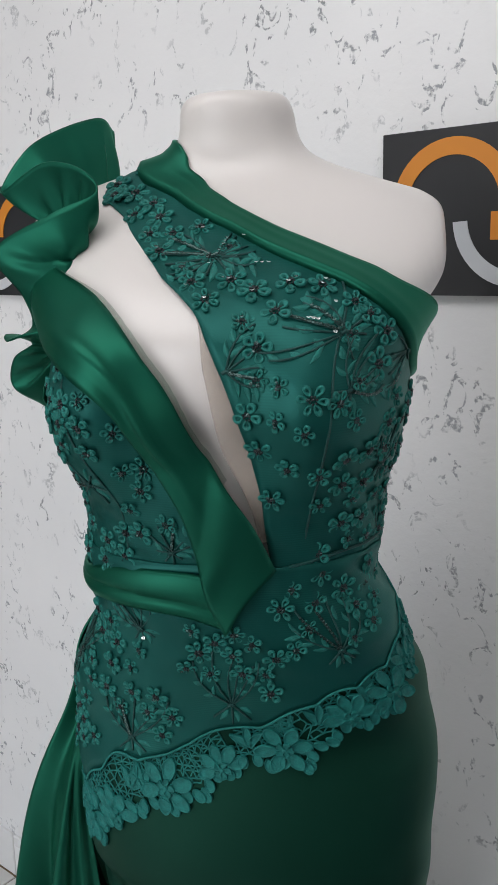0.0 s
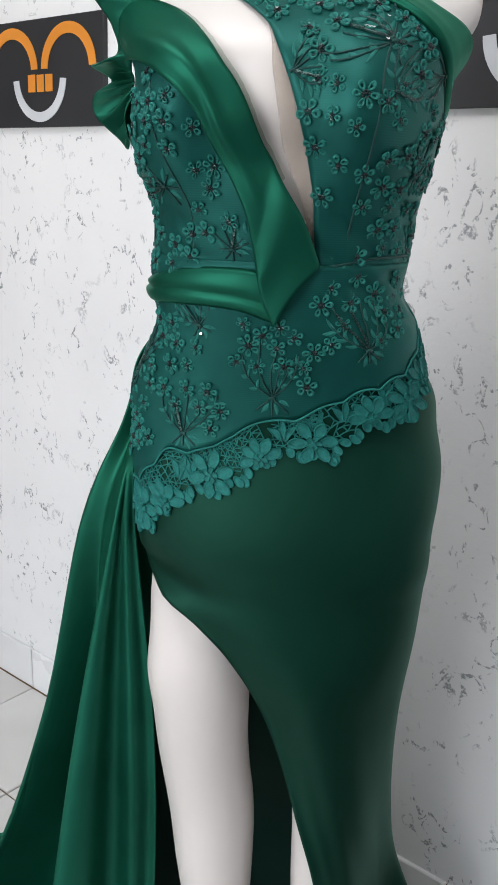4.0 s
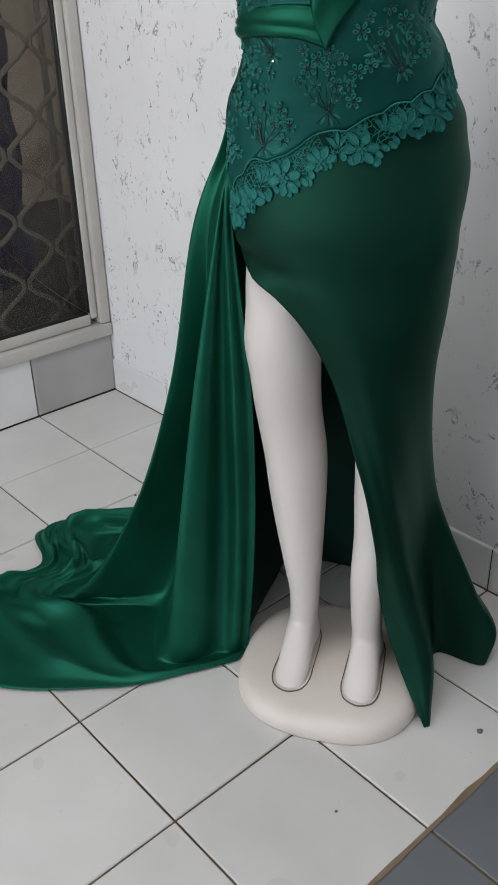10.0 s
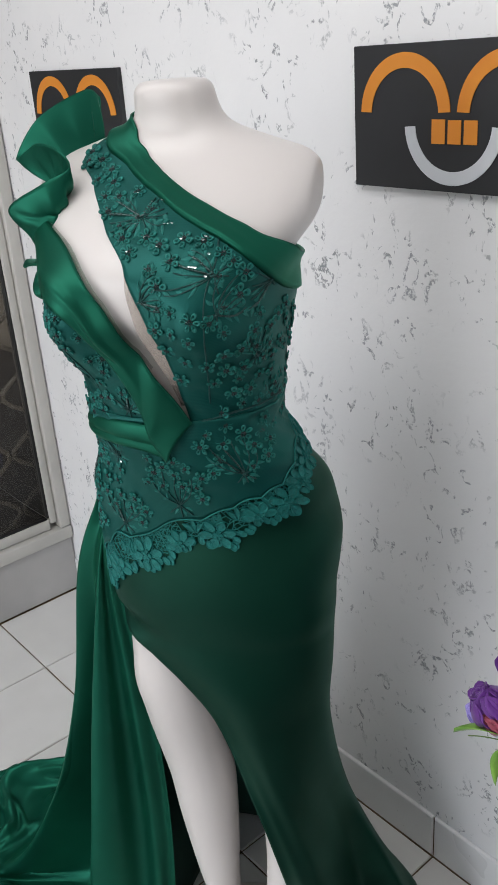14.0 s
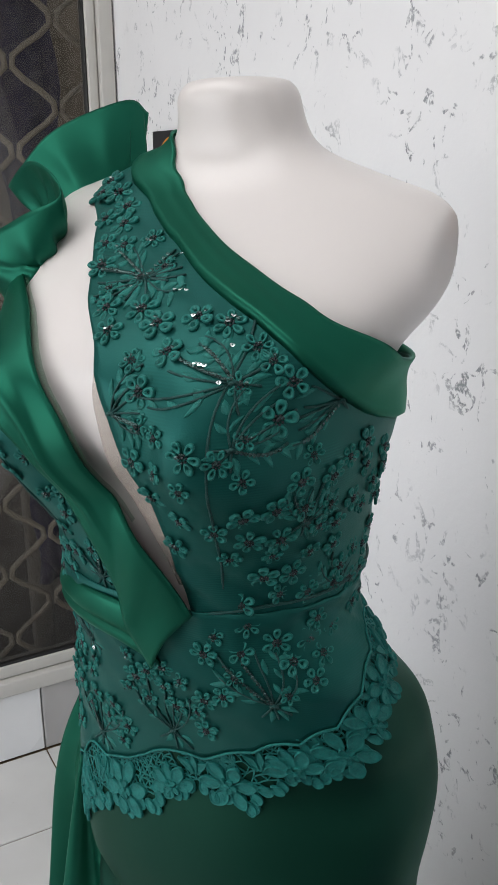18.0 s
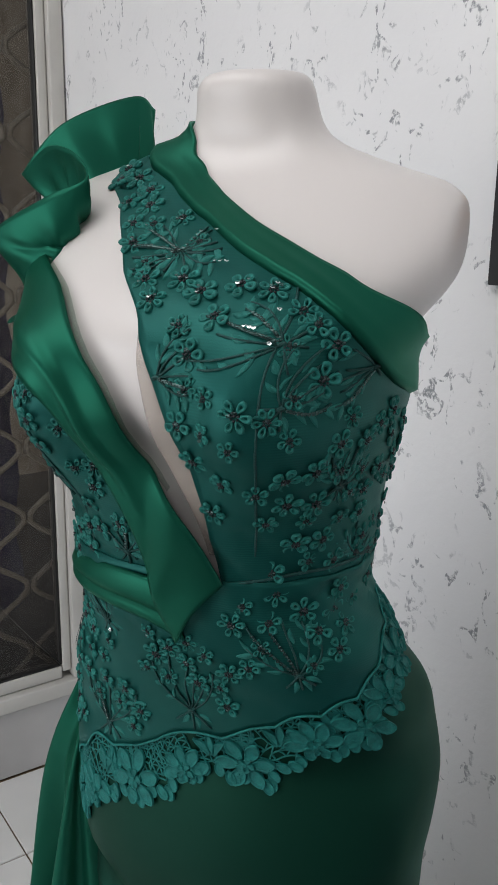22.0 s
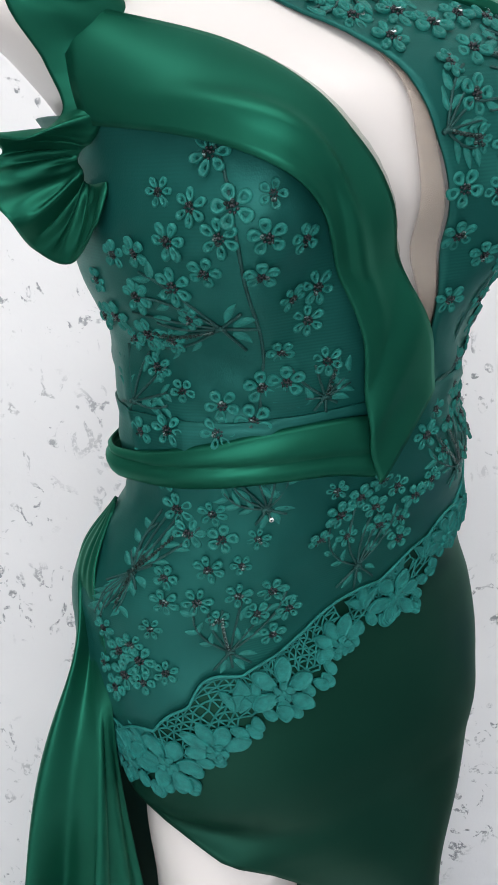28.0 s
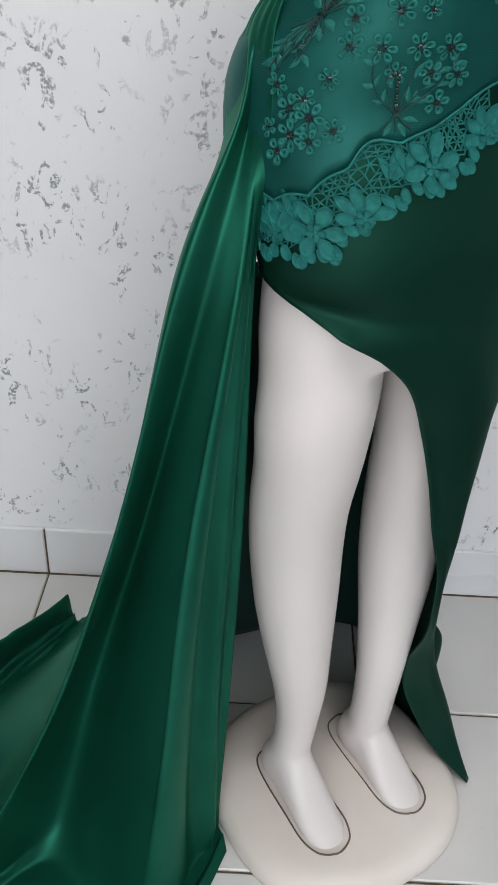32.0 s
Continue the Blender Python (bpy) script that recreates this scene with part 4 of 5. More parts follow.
# turn and height in millimetres of the flowers, bodice and hips
BODICE_FLOWERS = [(-106, 1524), (-103, 1512), (-99, 1498), (-93, 1503), (-105, 1484), (-94, 1461), (-87, 1462), (-91, 1449), (-82, 1455), (-74, 1460), (-76, 1441), (-78, 1419), (-77, 1347), (-72, 1305), (-82, 1373), (-66, 1459), (-56, 1448), (-41, 1428), (-38, 1405), (-50, 1449), (-60, 1385), (-52, 1381), (-29, 1361), (-18, 1358), (-5, 1373), (-28, 1339), (-37, 1342), (-47, 1338), (-66, 1333), (-47, 1316), (-37, 1314), (-16, 1294), (3, 1274), (-45, 1277), (-34, 1278), (-12, 1269), (-15, 1255), (-54, 1251), (-28, 1256), (-129, 1545), (-121, 1533), (10, 1340), (16, 1310), (-8, 1330), (-114, 1539), (-112, 1515)]
SIDE_FLOWERS = [(-158, 1355), (-148, 1362), (-136, 1364), (-126, 1364), (-159, 1329), (-147, 1337), (-139, 1346), (-172, 1312), (-108, 1328), (-159, 1303), (-157, 1279), (-137, 1403), (-133, 1255), (-123, 1243), (-122, 1267), (-115, 1269), (-133, 1378)]
HIP_FLOWERS = [(-165, 1231), (-152, 1236), (-134, 1236), (-151, 1177), (-138, 1176), (-144, 1158), (-132, 1155), (-131, 1131), (-139, 1103), (-129, 1104), (-118, 1107), (-111, 1088), (-109, 1107), (-103, 1086), (-106, 1064), (-147, 1062), (-144, 1048), (-151, 1032), (-144, 1029), (-157, 1018), (-152, 1053), (-98, 1162), (-89, 1161), (-93, 1173), (-86, 1142), (-76, 1158), (-78, 1121), (-68, 1204), (-54, 1206), (-39, 1214), (-25, 1211), (-36, 1194), (-22, 1194), (-32, 1177), (-51, 1232), (3, 1221), (-21, 1228)]
rng = random.Random(11)
placed = []
for rows, off in ((BODICE_FLOWERS, 0.0052), (SIDE_FLOWERS, 0.0052), (HIP_FLOWERS, 0.0068)):
    for psi, mm in rows:
        z = mm / 1000
        if z > 1.25 and rows is BODICE_FLOWERS:
            psi = max(psi, spline(CUT, z)[0] + 3.5)
            z = min(z, spline(LO, psi)[0] - 0.008)
        m = seat(psi, z, off, rng.uniform(0, 72), (rng.uniform(-9, 9), rng.uniform(-9, 9))) @ Matrix.Scale(rng.uniform(1.0, 1.18), 4)
        if len(placed) < len(models):
            models[len(placed)].matrix_basis = m
        else:
            sew(rng.choice(models), m)
        placed.append((psi, z, off))


# more of them between, where the lace is thick with flowers
for psi, z, off in list(placed):
    for k in range(4 if 1.25 < z < 1.40 and (psi > -62 or psi < -104) else 3):
        a, d = rng.uniform(0, 6.28), rng.uniform(0.0185, 0.025)
        q = (psi + math.degrees(math.cos(a) * d / reach(psi, z)), z + math.sin(a) * d)
        if off > 0.006:
            free = spline(CORD, q[0])[0] + 0.02 < q[1] < 1.225
        else:
            free = 1.25 < q[1] < 1.56 and spline(CUT, q[1])[0] + 4 < q[0] < spline(NECK, q[1] + 0.020)[0] - 7
            free = free or 1.25 < q[1] < 1.40 and q[0] < spline(SIDE_R, q[1])[0] - 12
        if not free:
            continue
        here = on_body(*q)
        if min((here - on_body(x, y)).length for x, y, o in placed) < 0.0168:
            continue
        sew(rng.choice(models), seat(q[0], q[1], off, rng.uniform(0, 72), (rng.uniform(-12, 12), rng.uniform(-12, 12))) @ Matrix.Scale(rng.uniform(0.78, 0.95), 4))
        placed.append((q[0], q[1], off))


def leaf_on(psi, z, dx, dy, angle, length, width, off, parent):
    """A padded satin-stitch leaf with a ridge."""
    c, s = math.cos(angle), math.sin(angle)
    left, inner_l, ridge, inner_r, right = [], [], [], [], []
    for i in range(8):
        u = i / 7
        w = width * (math.sin(math.pi * (0.04 + 0.96 * u) ** 0.85) ** 0.8 if u < 1 else 0.03)
        x, y = u * length, 0.07 * length * math.sin(math.pi * u)
        for row, side, h in ((left, w, -0.0004), (inner_l, w * 0.7, 0.0010), (ridge, 0, 0.0008), (inner_r, -w * 0.7, 0.0010), (right, -w, -0.0004)):
            row.append(cling(psi, z, dx + x * c - (y + side) * s, dy + x * s + (y + side) * c, off + h))
    bm = bmesh.new()
    grid(bm, [left, inner_l, ridge, inner_r, right])
    part("leaf", bm, PETAL, parent)


def stem_on(bm, psi, z, path, radius, off):
    tube(bm, [cling(psi, z, x, y, off + radius * 0.6) for x, y in path], radius, 5)


chains = []
LAP_OUT_Z = [(h, p) for p, h in reversed(LAP_OUT)]


def sprig(psi, z, spread, lean, size, off, seed):
    """Corded stems fanned out from a tied knot, with leaves on the outer ones."""
    r = random.Random(seed)
    bm = bmesh.new()
    stem_on(bm, psi, z, [(-0.003, -0.001), (0, 0.0006), (0.003, -0.001)], 0.0017, off)
    bunch = part("sprig", bm, STEM, gown, "dark corded spray of stems with teal leaves")

    def leaf(x, y, angle, length, width):
        if inside(x, y) and inside(x + math.cos(angle) * length * 0.8, y + math.sin(angle) * length * 0.8):
            leaf_on(psi, z, x, y, angle, length, width, off, bunch)

    def inside(x, y):
        p, h = psi + math.degrees(x / reach(psi, z)), z + y
        if z < 1.24:
            return spline(CORD, p)[0] + 0.004 < h < 1.232
        if p < -95 and h < 1.43 and p < spline(CUT, h)[0] - 8:
            return h > 1.242 and p < spline(LAP_OUT_Z, h)[0] - 1
        return h > 1.242 and p > spline(CUT, h)[0] + 1 and h < spline(LO, p)[0] - 0.002

    def stem(path, radius=0.0009):
        while len(path) > 2 and not inside(*path[-1]):
            path = path[:-1]
        if len(path) < 3:
            return
        bm = bmesh.new()
        stem_on(bm, psi, z, path, radius, off)
        part("stem", bm, STEM, bunch)
        if r.random() < 0.12:
            chains.append((psi, z, path, off))

    count = 6
    for k in range(count):
        side = k / (count - 1) - 0.5
        a = radians(lean) + radians(spread) * side + r.uniform(-0.08, 0.08)
        length = size * r.uniform(0.75, 1.15)
        bend = -1.1 * side + r.uniform(-0.25, 0.25)
        path = []
        for i in range(8):
            u = i / 7
            t = a + bend * u * u * 0.5
            path.append((math.cos(t) * length * u, math.sin(t) * length * u))
        stem(path)
        if k in (0, 1, count - 1):
            for i in (2, 4, 6):
                for turn in (-1, 1):
                    if r.random() < 0.85:
                        x, y = path[i]
                        leaf(x, y, a + bend * 0.4 + turn * r.uniform(0.55, 0.9), r.uniform(0.009, 0.0135), r.uniform(0.0019, 0.0027))
        elif r.random() < 0.6:
            x, y = path[4]
            leaf(x + 0.003, y, a + r.uniform(-0.25, 0.25), r.uniform(0.011, 0.014), 0.0026)
    for k in range(3):
        a = radians(lean + 180) + radians(90) * (k / 2 - 0.5)
        length = size * r.uniform(0.28, 0.46)
        stem([(math.cos(a) * length * u, math.sin(a) * length * u) for u in (0, 0.35, 0.7, 1)], 0.0010)
        leaf(math.cos(a + 0.3) * length * 0.35, math.sin(a + 0.3) * length * 0.35, a + r.uniform(0.2, 0.5), 0.013, 0.0027)


SPRIGS = [(-90, 1.479, 70, 178, 0.050), (-90, 1.479, 80, 22, 0.046), (-55, 1.427, 75, 176, 0.052), (-85, 1.404, 130, 25, 0.030), (-88.6, 1.107, 110, 92, 0.056), (-116.6, 1.054, 110, 92, 0.056), (-120.5, 1.178, 130, 110, 0.036), (-52, 1.160, 140, 92, 0.048),
          (-48.5, 1.389, 130, 45, 0.040), (-20.5, 1.412, 90, 190, 0.040), (-135, 1.311, 80, 176, 0.052), (-102.6, 1.254, 150, 100, 0.034), (-168.7, 1.250, 140, 60, 0.042), (-155.8, 1.121, 70, 85, 0.050), (-155.8, 1.121, 60, 262, 0.040), (-12, 1.250, 130, 80, 0.035), (-28, 1.325, 130, 70, 0.035)]
for k, (psi, z, spread, lean, size) in enumerate(SPRIGS):
    sprig(psi, z, spread, lean, size, 0.0050 if z > 1.24 else 0.0066, 30 + k)

# sequins on hearts and along stems
bm = bmesh.new()
rng = random.Random(5)


def disc(bm, m, radius):
    outer = [bm.verts.new(m @ Vector((radius * math.cos(t), radius * math.sin(t), 0.0003 * math.cos(2 * t)))) for t in (2 * math.pi * i / 9 for i in range(9))]
    inner = [bm.verts.new(m @ Vector((radius * 0.32 * math.cos(t), radius * 0.32 * math.sin(t), 0.0002))) for t in (2 * math.pi * i / 9 for i in range(9))]
    for i in range(9):
        j = (i + 1) % 9
        bm.faces.new((outer[i], outer[j], inner[j], inner[i]))


for psi, z, off in placed:
    for k in range(2):
        disc(bm, seat(psi + rng.uniform(-1.4, 1.4), z + rng.uniform(-0.003, 0.003), off + 0.0026, 0, (rng.uniform(-22, 22), rng.uniform(-22, 22))), 0.0013)
for psi, z, path, off in chains:
    run = [Vector((*p, 0)) for p in path]
    n = max(3, int((run[-1] - run[0]).length * 0.8 / 0.0026))
    for k in range(n):
        u = 0.1 + 0.8 * k / n
        p = Vector(along([tuple(q) for q in run], u))
        disc(bm, seat(psi + math.degrees(p.x / reach(psi, z)), z + p.y, off + 0.0026, 0, (rng.uniform(-16, 16), rng.uniform(-16, 16))), 0.0014)
tagged(part("sequin_scatter", bm, SEQUIN, gown, "tiny dark sequins", smooth=False), kind="stuff")

# the few that catch the light: their sparkle is put into a pale colour
bm = bmesh.new()
disc(bm, Matrix.Identity(4), 0.0017)
shiny = part("sequin", bm, GLINT, gown, "sequin coloured pale for its glint", smooth=False)
for k, (psi, mm) in enumerate(((-90.7, 1472), (-79.5, 1472), (-80.8, 1472), (-82, 1472), (-87.3, 1461), (-91, 1449), (-92.4, 1500), (-74.5, 1459), (-65.6, 1460), (-66.2, 1457), (-67, 1435), (-65.7, 1434.5), (-64.4, 1434), (-58.3, 1426), (-82.2, 1453), (-99.2, 1499), (-61.6, 1445), (-85, 1493), (-118.9, 1170))):
    m = seat(psi, mm / 1000, 0.0092, 0, (rng.uniform(-30, -8), rng.uniform(-14, 14)))
    if k:
        repeat(shiny, m)
    else:
        shiny.matrix_basis = m

# seams
bm = bmesh.new()
tube(bm, [on_body(*along([(-62, 1.467), (-57.3, 1.437), (-54.5, 1.396), (-55.2, 1.344), (-58.6, 1.292), (-61, 1.245)], i / 30), 0.0050) for i in range(31)], 0.0011, 5)
part("seam", bm, STEM, gown, "princess seam of the bodice")
bm = bmesh.new()
tube(bm, [on_body(*along([(-136, 1.415), (-132, 1.36), (-124, 1.30), (-121, 1.245)], i / 24), 0.0050) for i in range(25)], 0.0011, 5)
part("seam", bm, STEM, gown, "princess seam of the side panel")
bm = bmesh.new()
tube(bm, [on_body(-72 + 110 * i / 40, 1.241 + 0.009 * hug(i / 40, 0, 0.3), 0.0065) for i in range(41)], 0.0014, 5)
part("seam", bm, STEM, gown, "waist seam")

# ---------------------------------------------------------------- guipure border of the hip lace


def lace_petal(bm, psi, z, dx, dy, angle, length, width, off, point=0.6, curve=0.0):
    """A padded petal or leaf with a corded rim and a stitched groove; point 0 is round, 1 sharp."""
    c, s = math.cos(angle), math.sin(angle)
    rings = []
    for scale, h in ((1.0, -0.0010), (1.0, 0.0012), (0.94, 0.0019), (0.85, 0.0003), (0.50, 0.0006), (0.08, 0.0002)):
        ring = []
        for i in range(18):
            t = 2 * math.pi * i / 18
            u = 0.5 + 0.5 * math.cos(t) * scale
            shape = math.sin(t) * (0.70 + 0.45 * u)
            if u > 0.55:
                shape *= 1 - point * ((u - 0.55) / 0.45) ** 1.5 * 0.75
            x, y = length * u, width * shape * scale + curve * length * math.sin(math.pi * u)
            ring.append(cling(psi, z, dx + x * c - y * s, dy + x * s + y * c, off + h))
        rings.append(ring)
    vs = grid(bm, rings, True)
    cap(bm, vs[-1])


def knob(bm, psi, z, dx, dy, radius, off, height=0.0016):
    rings = [[cling(psi, z, dx + radius * k * math.cos(t), dy + radius * k * math.sin(t), off + h) for t in (2 * math.pi * i / 8 for i in range(8))] for k, h in ((1, -0.0006), (0.95, height * 0.6), (0.55, height), (0.1, height * 0.9))]
    vs = grid(bm, rings, True)
    cap(bm, vs[-1])


# places at even steps along the edge
walkway, total = [], 0.0
last = None
for i in range(601):
    psi = -190 + 222 * i / 600
    z = spline(EDGE, psi)[0]
    p = on_body(psi, z)
    total += (p - last).length if last is not None else 0
    last = p
    walkway.append((total, psi, z))


def edge_at(d):
    d = min(max(d, 0), total)
    lo = max(i for i in range(len(walkway)) if walkway[i][0] <= d)
    a, b = walkway[lo], walkway[min(lo + 1, 600)]
    u = 0 if b[0] == a[0] else (d - a[0]) / (b[0] - a[0])
    return a[1] + (b[1] - a[1]) * u, a[2] + (b[2] - a[2]) * u


def inward(d):
    """The direction from the edge into the lace, as an angle in the surface."""
    a, b = edge_at(d - 0.006), edge_at(d + 0.006)
    run = radians(b[0] - a[0]) * reach(*edge_at(d))
    return math.atan2(b[1] - a[1], run) + math.pi / 2


BASE = 0.0050
rng = random.Random(21)


def lace_flower(psi, z, size, ang, n, arc, label):
    """A flower of pointed petals round a small whorled heart; arc below 360 gives a fan."""
    bm = bmesh.new()
    for i in range(n):
        a = ang + radians(arc) * ((i + 0.5) / n - 0.5)
        lace_petal(bm, psi, z, math.cos(a) * size * 0.20, math.sin(a) * size * 0.20, a, size * rng.uniform(0.76, 0.88), size * (0.27 if n > 5 else 0.25), BASE + 0.0008 + 0.0008 * (i % 2), 0.5)
    flower = part("lace_flower", bm, LACE, gown, label)
    bm = bmesh.new()
    for i in range(5):
        a = ang + 2 * math.pi * i / 5
        lace_petal(bm, psi, z, math.cos(a) * size * 0.03, math.sin(a) * size * 0.03, a + 0.4, size * 0.30, size * 0.11, BASE + 0.0026, 0.2, 0.2)
    knob(bm, psi, z, 0, 0, size * 0.085, BASE + 0.0030)
    part("heart", bm, LACE, flower)


# large flowers, the fans between them and the loose leaves, as turn and height
for psi, z in ((-184, 0.953), (-147, 0.957), (-106, 1.012), (-76, 1.056), (-36, 1.100), (-2, 1.145)):
    lace_flower(psi, z, 0.0262, rng.uniform(0, 1), 6, 360, "large guipure flower of the border")
for psi, z, ang in ((-165, 0.948, 90), (-129, 0.972, 100), (-91, 1.033, 110), (-55, 1.085, 100), (-19, 1.117, 100)):
    lace_flower(psi, z, 0.026, radians(ang), 5, 210, "guipure fan flower of the border")
for psi, z, ang in ((-172, 0.956, 80), (-157, 0.960, 95), (-119, 1.001, 70), (-113, 1.004, 110), (-85, 1.054, 95), (-66, 1.078, 80), (-47, 1.094, 100), (-26, 1.112, 85), (-10, 1.134, 95), (12, 1.155, 95)):
    bm = bmesh.new()
    for i, (lean, length) in enumerate(((-38, 0.021), (0, 0.026), (40, 0.020))):
        a = radians(ang + lean)
        lace_petal(bm, psi, z, math.cos(a) * 0.003, math.sin(a) * 0.003, a, length, 0.0042, BASE, 0.9, 0.12 * (1 - i))
    part("lace_leaves", bm, LACE, gown)

# rim of rounded petals that makes the scallops, corded line and net of the border
d = 0.002
k = 0
while d < total - 0.004:
    psi, z = edge_at(d)
    ang = inward(d)
    swing = math.sin(2 * math.pi * d / 0.034)
    depth = 0.013 - 0.004 * swing
    bm = bmesh.new()
    for shift, back in ((0.0, 0.0),):
        a = ang + math.pi + 0.35 * math.cos(2 * math.pi * d / 0.034) + rng.uniform(-0.12, 0.12)
        ox, oy = math.cos(ang) * (depth + back) + math.sin(ang) * shift, math.sin(ang) * (depth + back) - math.cos(ang) * shift
        lace_petal(bm, psi, z, ox, oy, a, 0.0140, 0.0052, BASE - 0.0002 + 0.0006 * (k % 2) + 0.0004 * (back > 0), 0.15)
    part("rim_petal", bm, LACE, gown)
    d += 0.0088
    k += 1
bm = bmesh.new()
tube(bm, [on_body(p, spline(CORD, p)[0] + 0.005 * abs(math.sin(radians(p * 11))), 0.0072) for p in [-190 + 220 * i / 330 for i in range(331)]], 0.0012, 6)
part("cord", bm, LACE, gown, "corded scallop line over the border")
bm = bmesh.new()
cell = 0.0062
knots = {}
columns = int(total / (cell * 0.86))
for c in range(columns):
    dd = (c + 0.5) * cell * 0.86
    psi, z = edge_at(dd)
    ang = inward(dd)
    gap = max(0.012, spline(CORD, psi)[0] - z) + 0.002
    n = int((gap - 0.012) / cell) + 2
    for i in range(n):
        depth = min(0.012 + (i + 0.5 * (c % 2)) * cell + rng.uniform(-0.0016, 0.0016), gap)
        side = rng.uniform(-0.0016, 0.0016)
        knots[c, i] = cling(psi, z, math.cos(ang) * depth + math.sin(ang) * side, math.sin(ang) * depth - math.cos(ang) * side, BASE - 0.0012)
for (c, i), p in knots.items():
    for other in ((c, i + 1), (c + 1, i), (c + 1, i - 1 + 2 * (c % 2))):
        if other in knots and rng.random() < 0.9:
            q = knots[other]
            if 0.002 < (q - p).length < 0.011:
                tube(bm, [p, (p + q) / 2 + Vector((0, 0, 0.0005)), q], 0.00085, 4, False)
tagged(part("lace_net", bm, LACE, gown, "open corded net of the border"), kind="stuff")

# pale net trimming that shows along the lapel
bm = bmesh.new()
rows = []
for i in range(60):
    q = along(LAP_IN, i / 59 * 0.8)
    rows.append([on_body(q[0] + v * (0.6 + 1.2 * hug(i / 59, 0.05, 0.2) * (1 - hug(i / 59, 0.35, 0.9))) + 0.08 * math.sin(i * 1.7) * v, q[1] + 0.002 * v, 0.003) for v in (-1.0, 0.0, 1.0)])
grid(bm, rows)
trim = material("green_net_edge", (0.06, 0.16, 0.09), 0.6, Alpha=0.4)
part("net_trim", bm, trim, gown, "sheer green net trimming")

# ---------------------------------------------------------------- wooden vase with silk flowers
vase = thing("wooden_vase", "carved wooden pedestal vase in brown and black", "vase", pose(1.948, -0.200, 0, 0, 0, 20))
part("foot", turned([(0.080, 0.0), (0.090, 0.004), (0.094, 0.018), (0.092, 0.034), (0.086, 0.040)], 40), BLACK_WOOD, vase, "dark turned foot")
bm = turned([(0.086, 0.040), (0.089, 0.070), (0.084, 0.11), (0.072, 0.16), (0.056, 0.21), (0.040, 0.255), (0.030, 0.285)], 40)
part("cone", bm, BLACK_WOOD, vase, "glossy black tapering body")
bm = bmesh.new()
rows = []
for i in range(14):
    z = 0.042 + 0.235 * i / 13
    r = spline([(0.040, 0.087), (0.070, 0.090), (0.11, 0.085), (0.16, 0.073), (0.21, 0.057), (0.255, 0.041), (0.285, 0.031)], z)[0] + 0.0035
    half = radians(30 - 8 * i / 13)
    rows.append([(r * math.sin(t), -r * math.cos(t), z) for t in [half * (k / 5 - 1) for k in range(11)]])
grid(bm, rows)
thick(part("panel", bm, BROWN_WOOD, vase, "brown inlaid front panel"), 0.004)
bm = bmesh.new()
rows = []
for r, z in ((0.026, 0.272), (0.040, 0.282), (0.050, 0.305), (0.057, 0.340), (0.063, 0.375), (0.064, 0.395)):
    rows.append([(r * (1 + 0.05 * math.cos(4 * t)) * math.cos(t), r * (1 + 0.05 * math.cos(4 * t)) * math.sin(t) - (0.006 * math.sin((z - 0.28) * 27) if math.sin(t) < -0.6 else 0), z) for t in (2 * math.pi * k / 40 for k in range(40))])
vs = grid(bm, rows, True)
cap(bm, vs[0], True)
cap(bm, vs[-1])
part("block", bm, BROWN_WOOD, vase, "rounded brown block")
part("cap", turned([(0.066, 0.388), (0.073, 0.394), (0.073, 0.408), (0.066, 0.418), (0.064, 0.440), (0.056, 0.468), (0.046, 0.488), (0.040, 0.500)], 40), BLACK_WOOD, vase, "black domed cap")
part("cup", turned([(0.036, 0.498), (0.042, 0.506), (0.048, 0.535), (0.058, 0.575), (0.070, 0.615), (0.075, 0.628), (0.069, 0.628), (0.056, 0.585), (0.030, 0.55)], 40), BROWN_WOOD, vase, "brown flared cup")
part("rim", turned([(0.0705, 0.606), (0.0765, 0.612), (0.0785, 0.626), (0.0765, 0.640), (0.070, 0.642), (0.066, 0.630)], 40), BLACK_WOOD, vase, "black carved rim")
bm = bmesh.new()
tube(bm, [(0, -0.052, 0.385), (0, -0.066, 0.360), (0, -0.074, 0.325), (0, -0.070, 0.302), (0, -0.052, 0.292)], lambda u: 0.007 + 0.009 * u, 10)
part("ridge", bm, BROWN_WOOD, vase, "carved upright ridge")


def petal_sheet(bm, m, length, width, curl, cup, seed=0):
    """A cupped petal that stands up from its foot and rolls out at the lip."""
    r = random.Random(seed)
    rows = []
    lean = r.uniform(-0.2, 0.2)
    for i in range(8):
        v = i / 7
        w = width * math.sin(math.pi * (0.12 + 0.66 * v) ** 0.85)
        out = cup * math.sin(math.pi * v * 0.9) + curl * max(0, v - 0.72) ** 1.5 * 3
        row = []
        for k in range(7):
            u = k / 3 - 1
            row.append(m @ Vector((u * w, -out + (u * u) * cup * 0.9, v * length + 0.06 * length * math.cos(3 * u + lean) * v)))
        rows.append(row)
    grid(bm, rows)


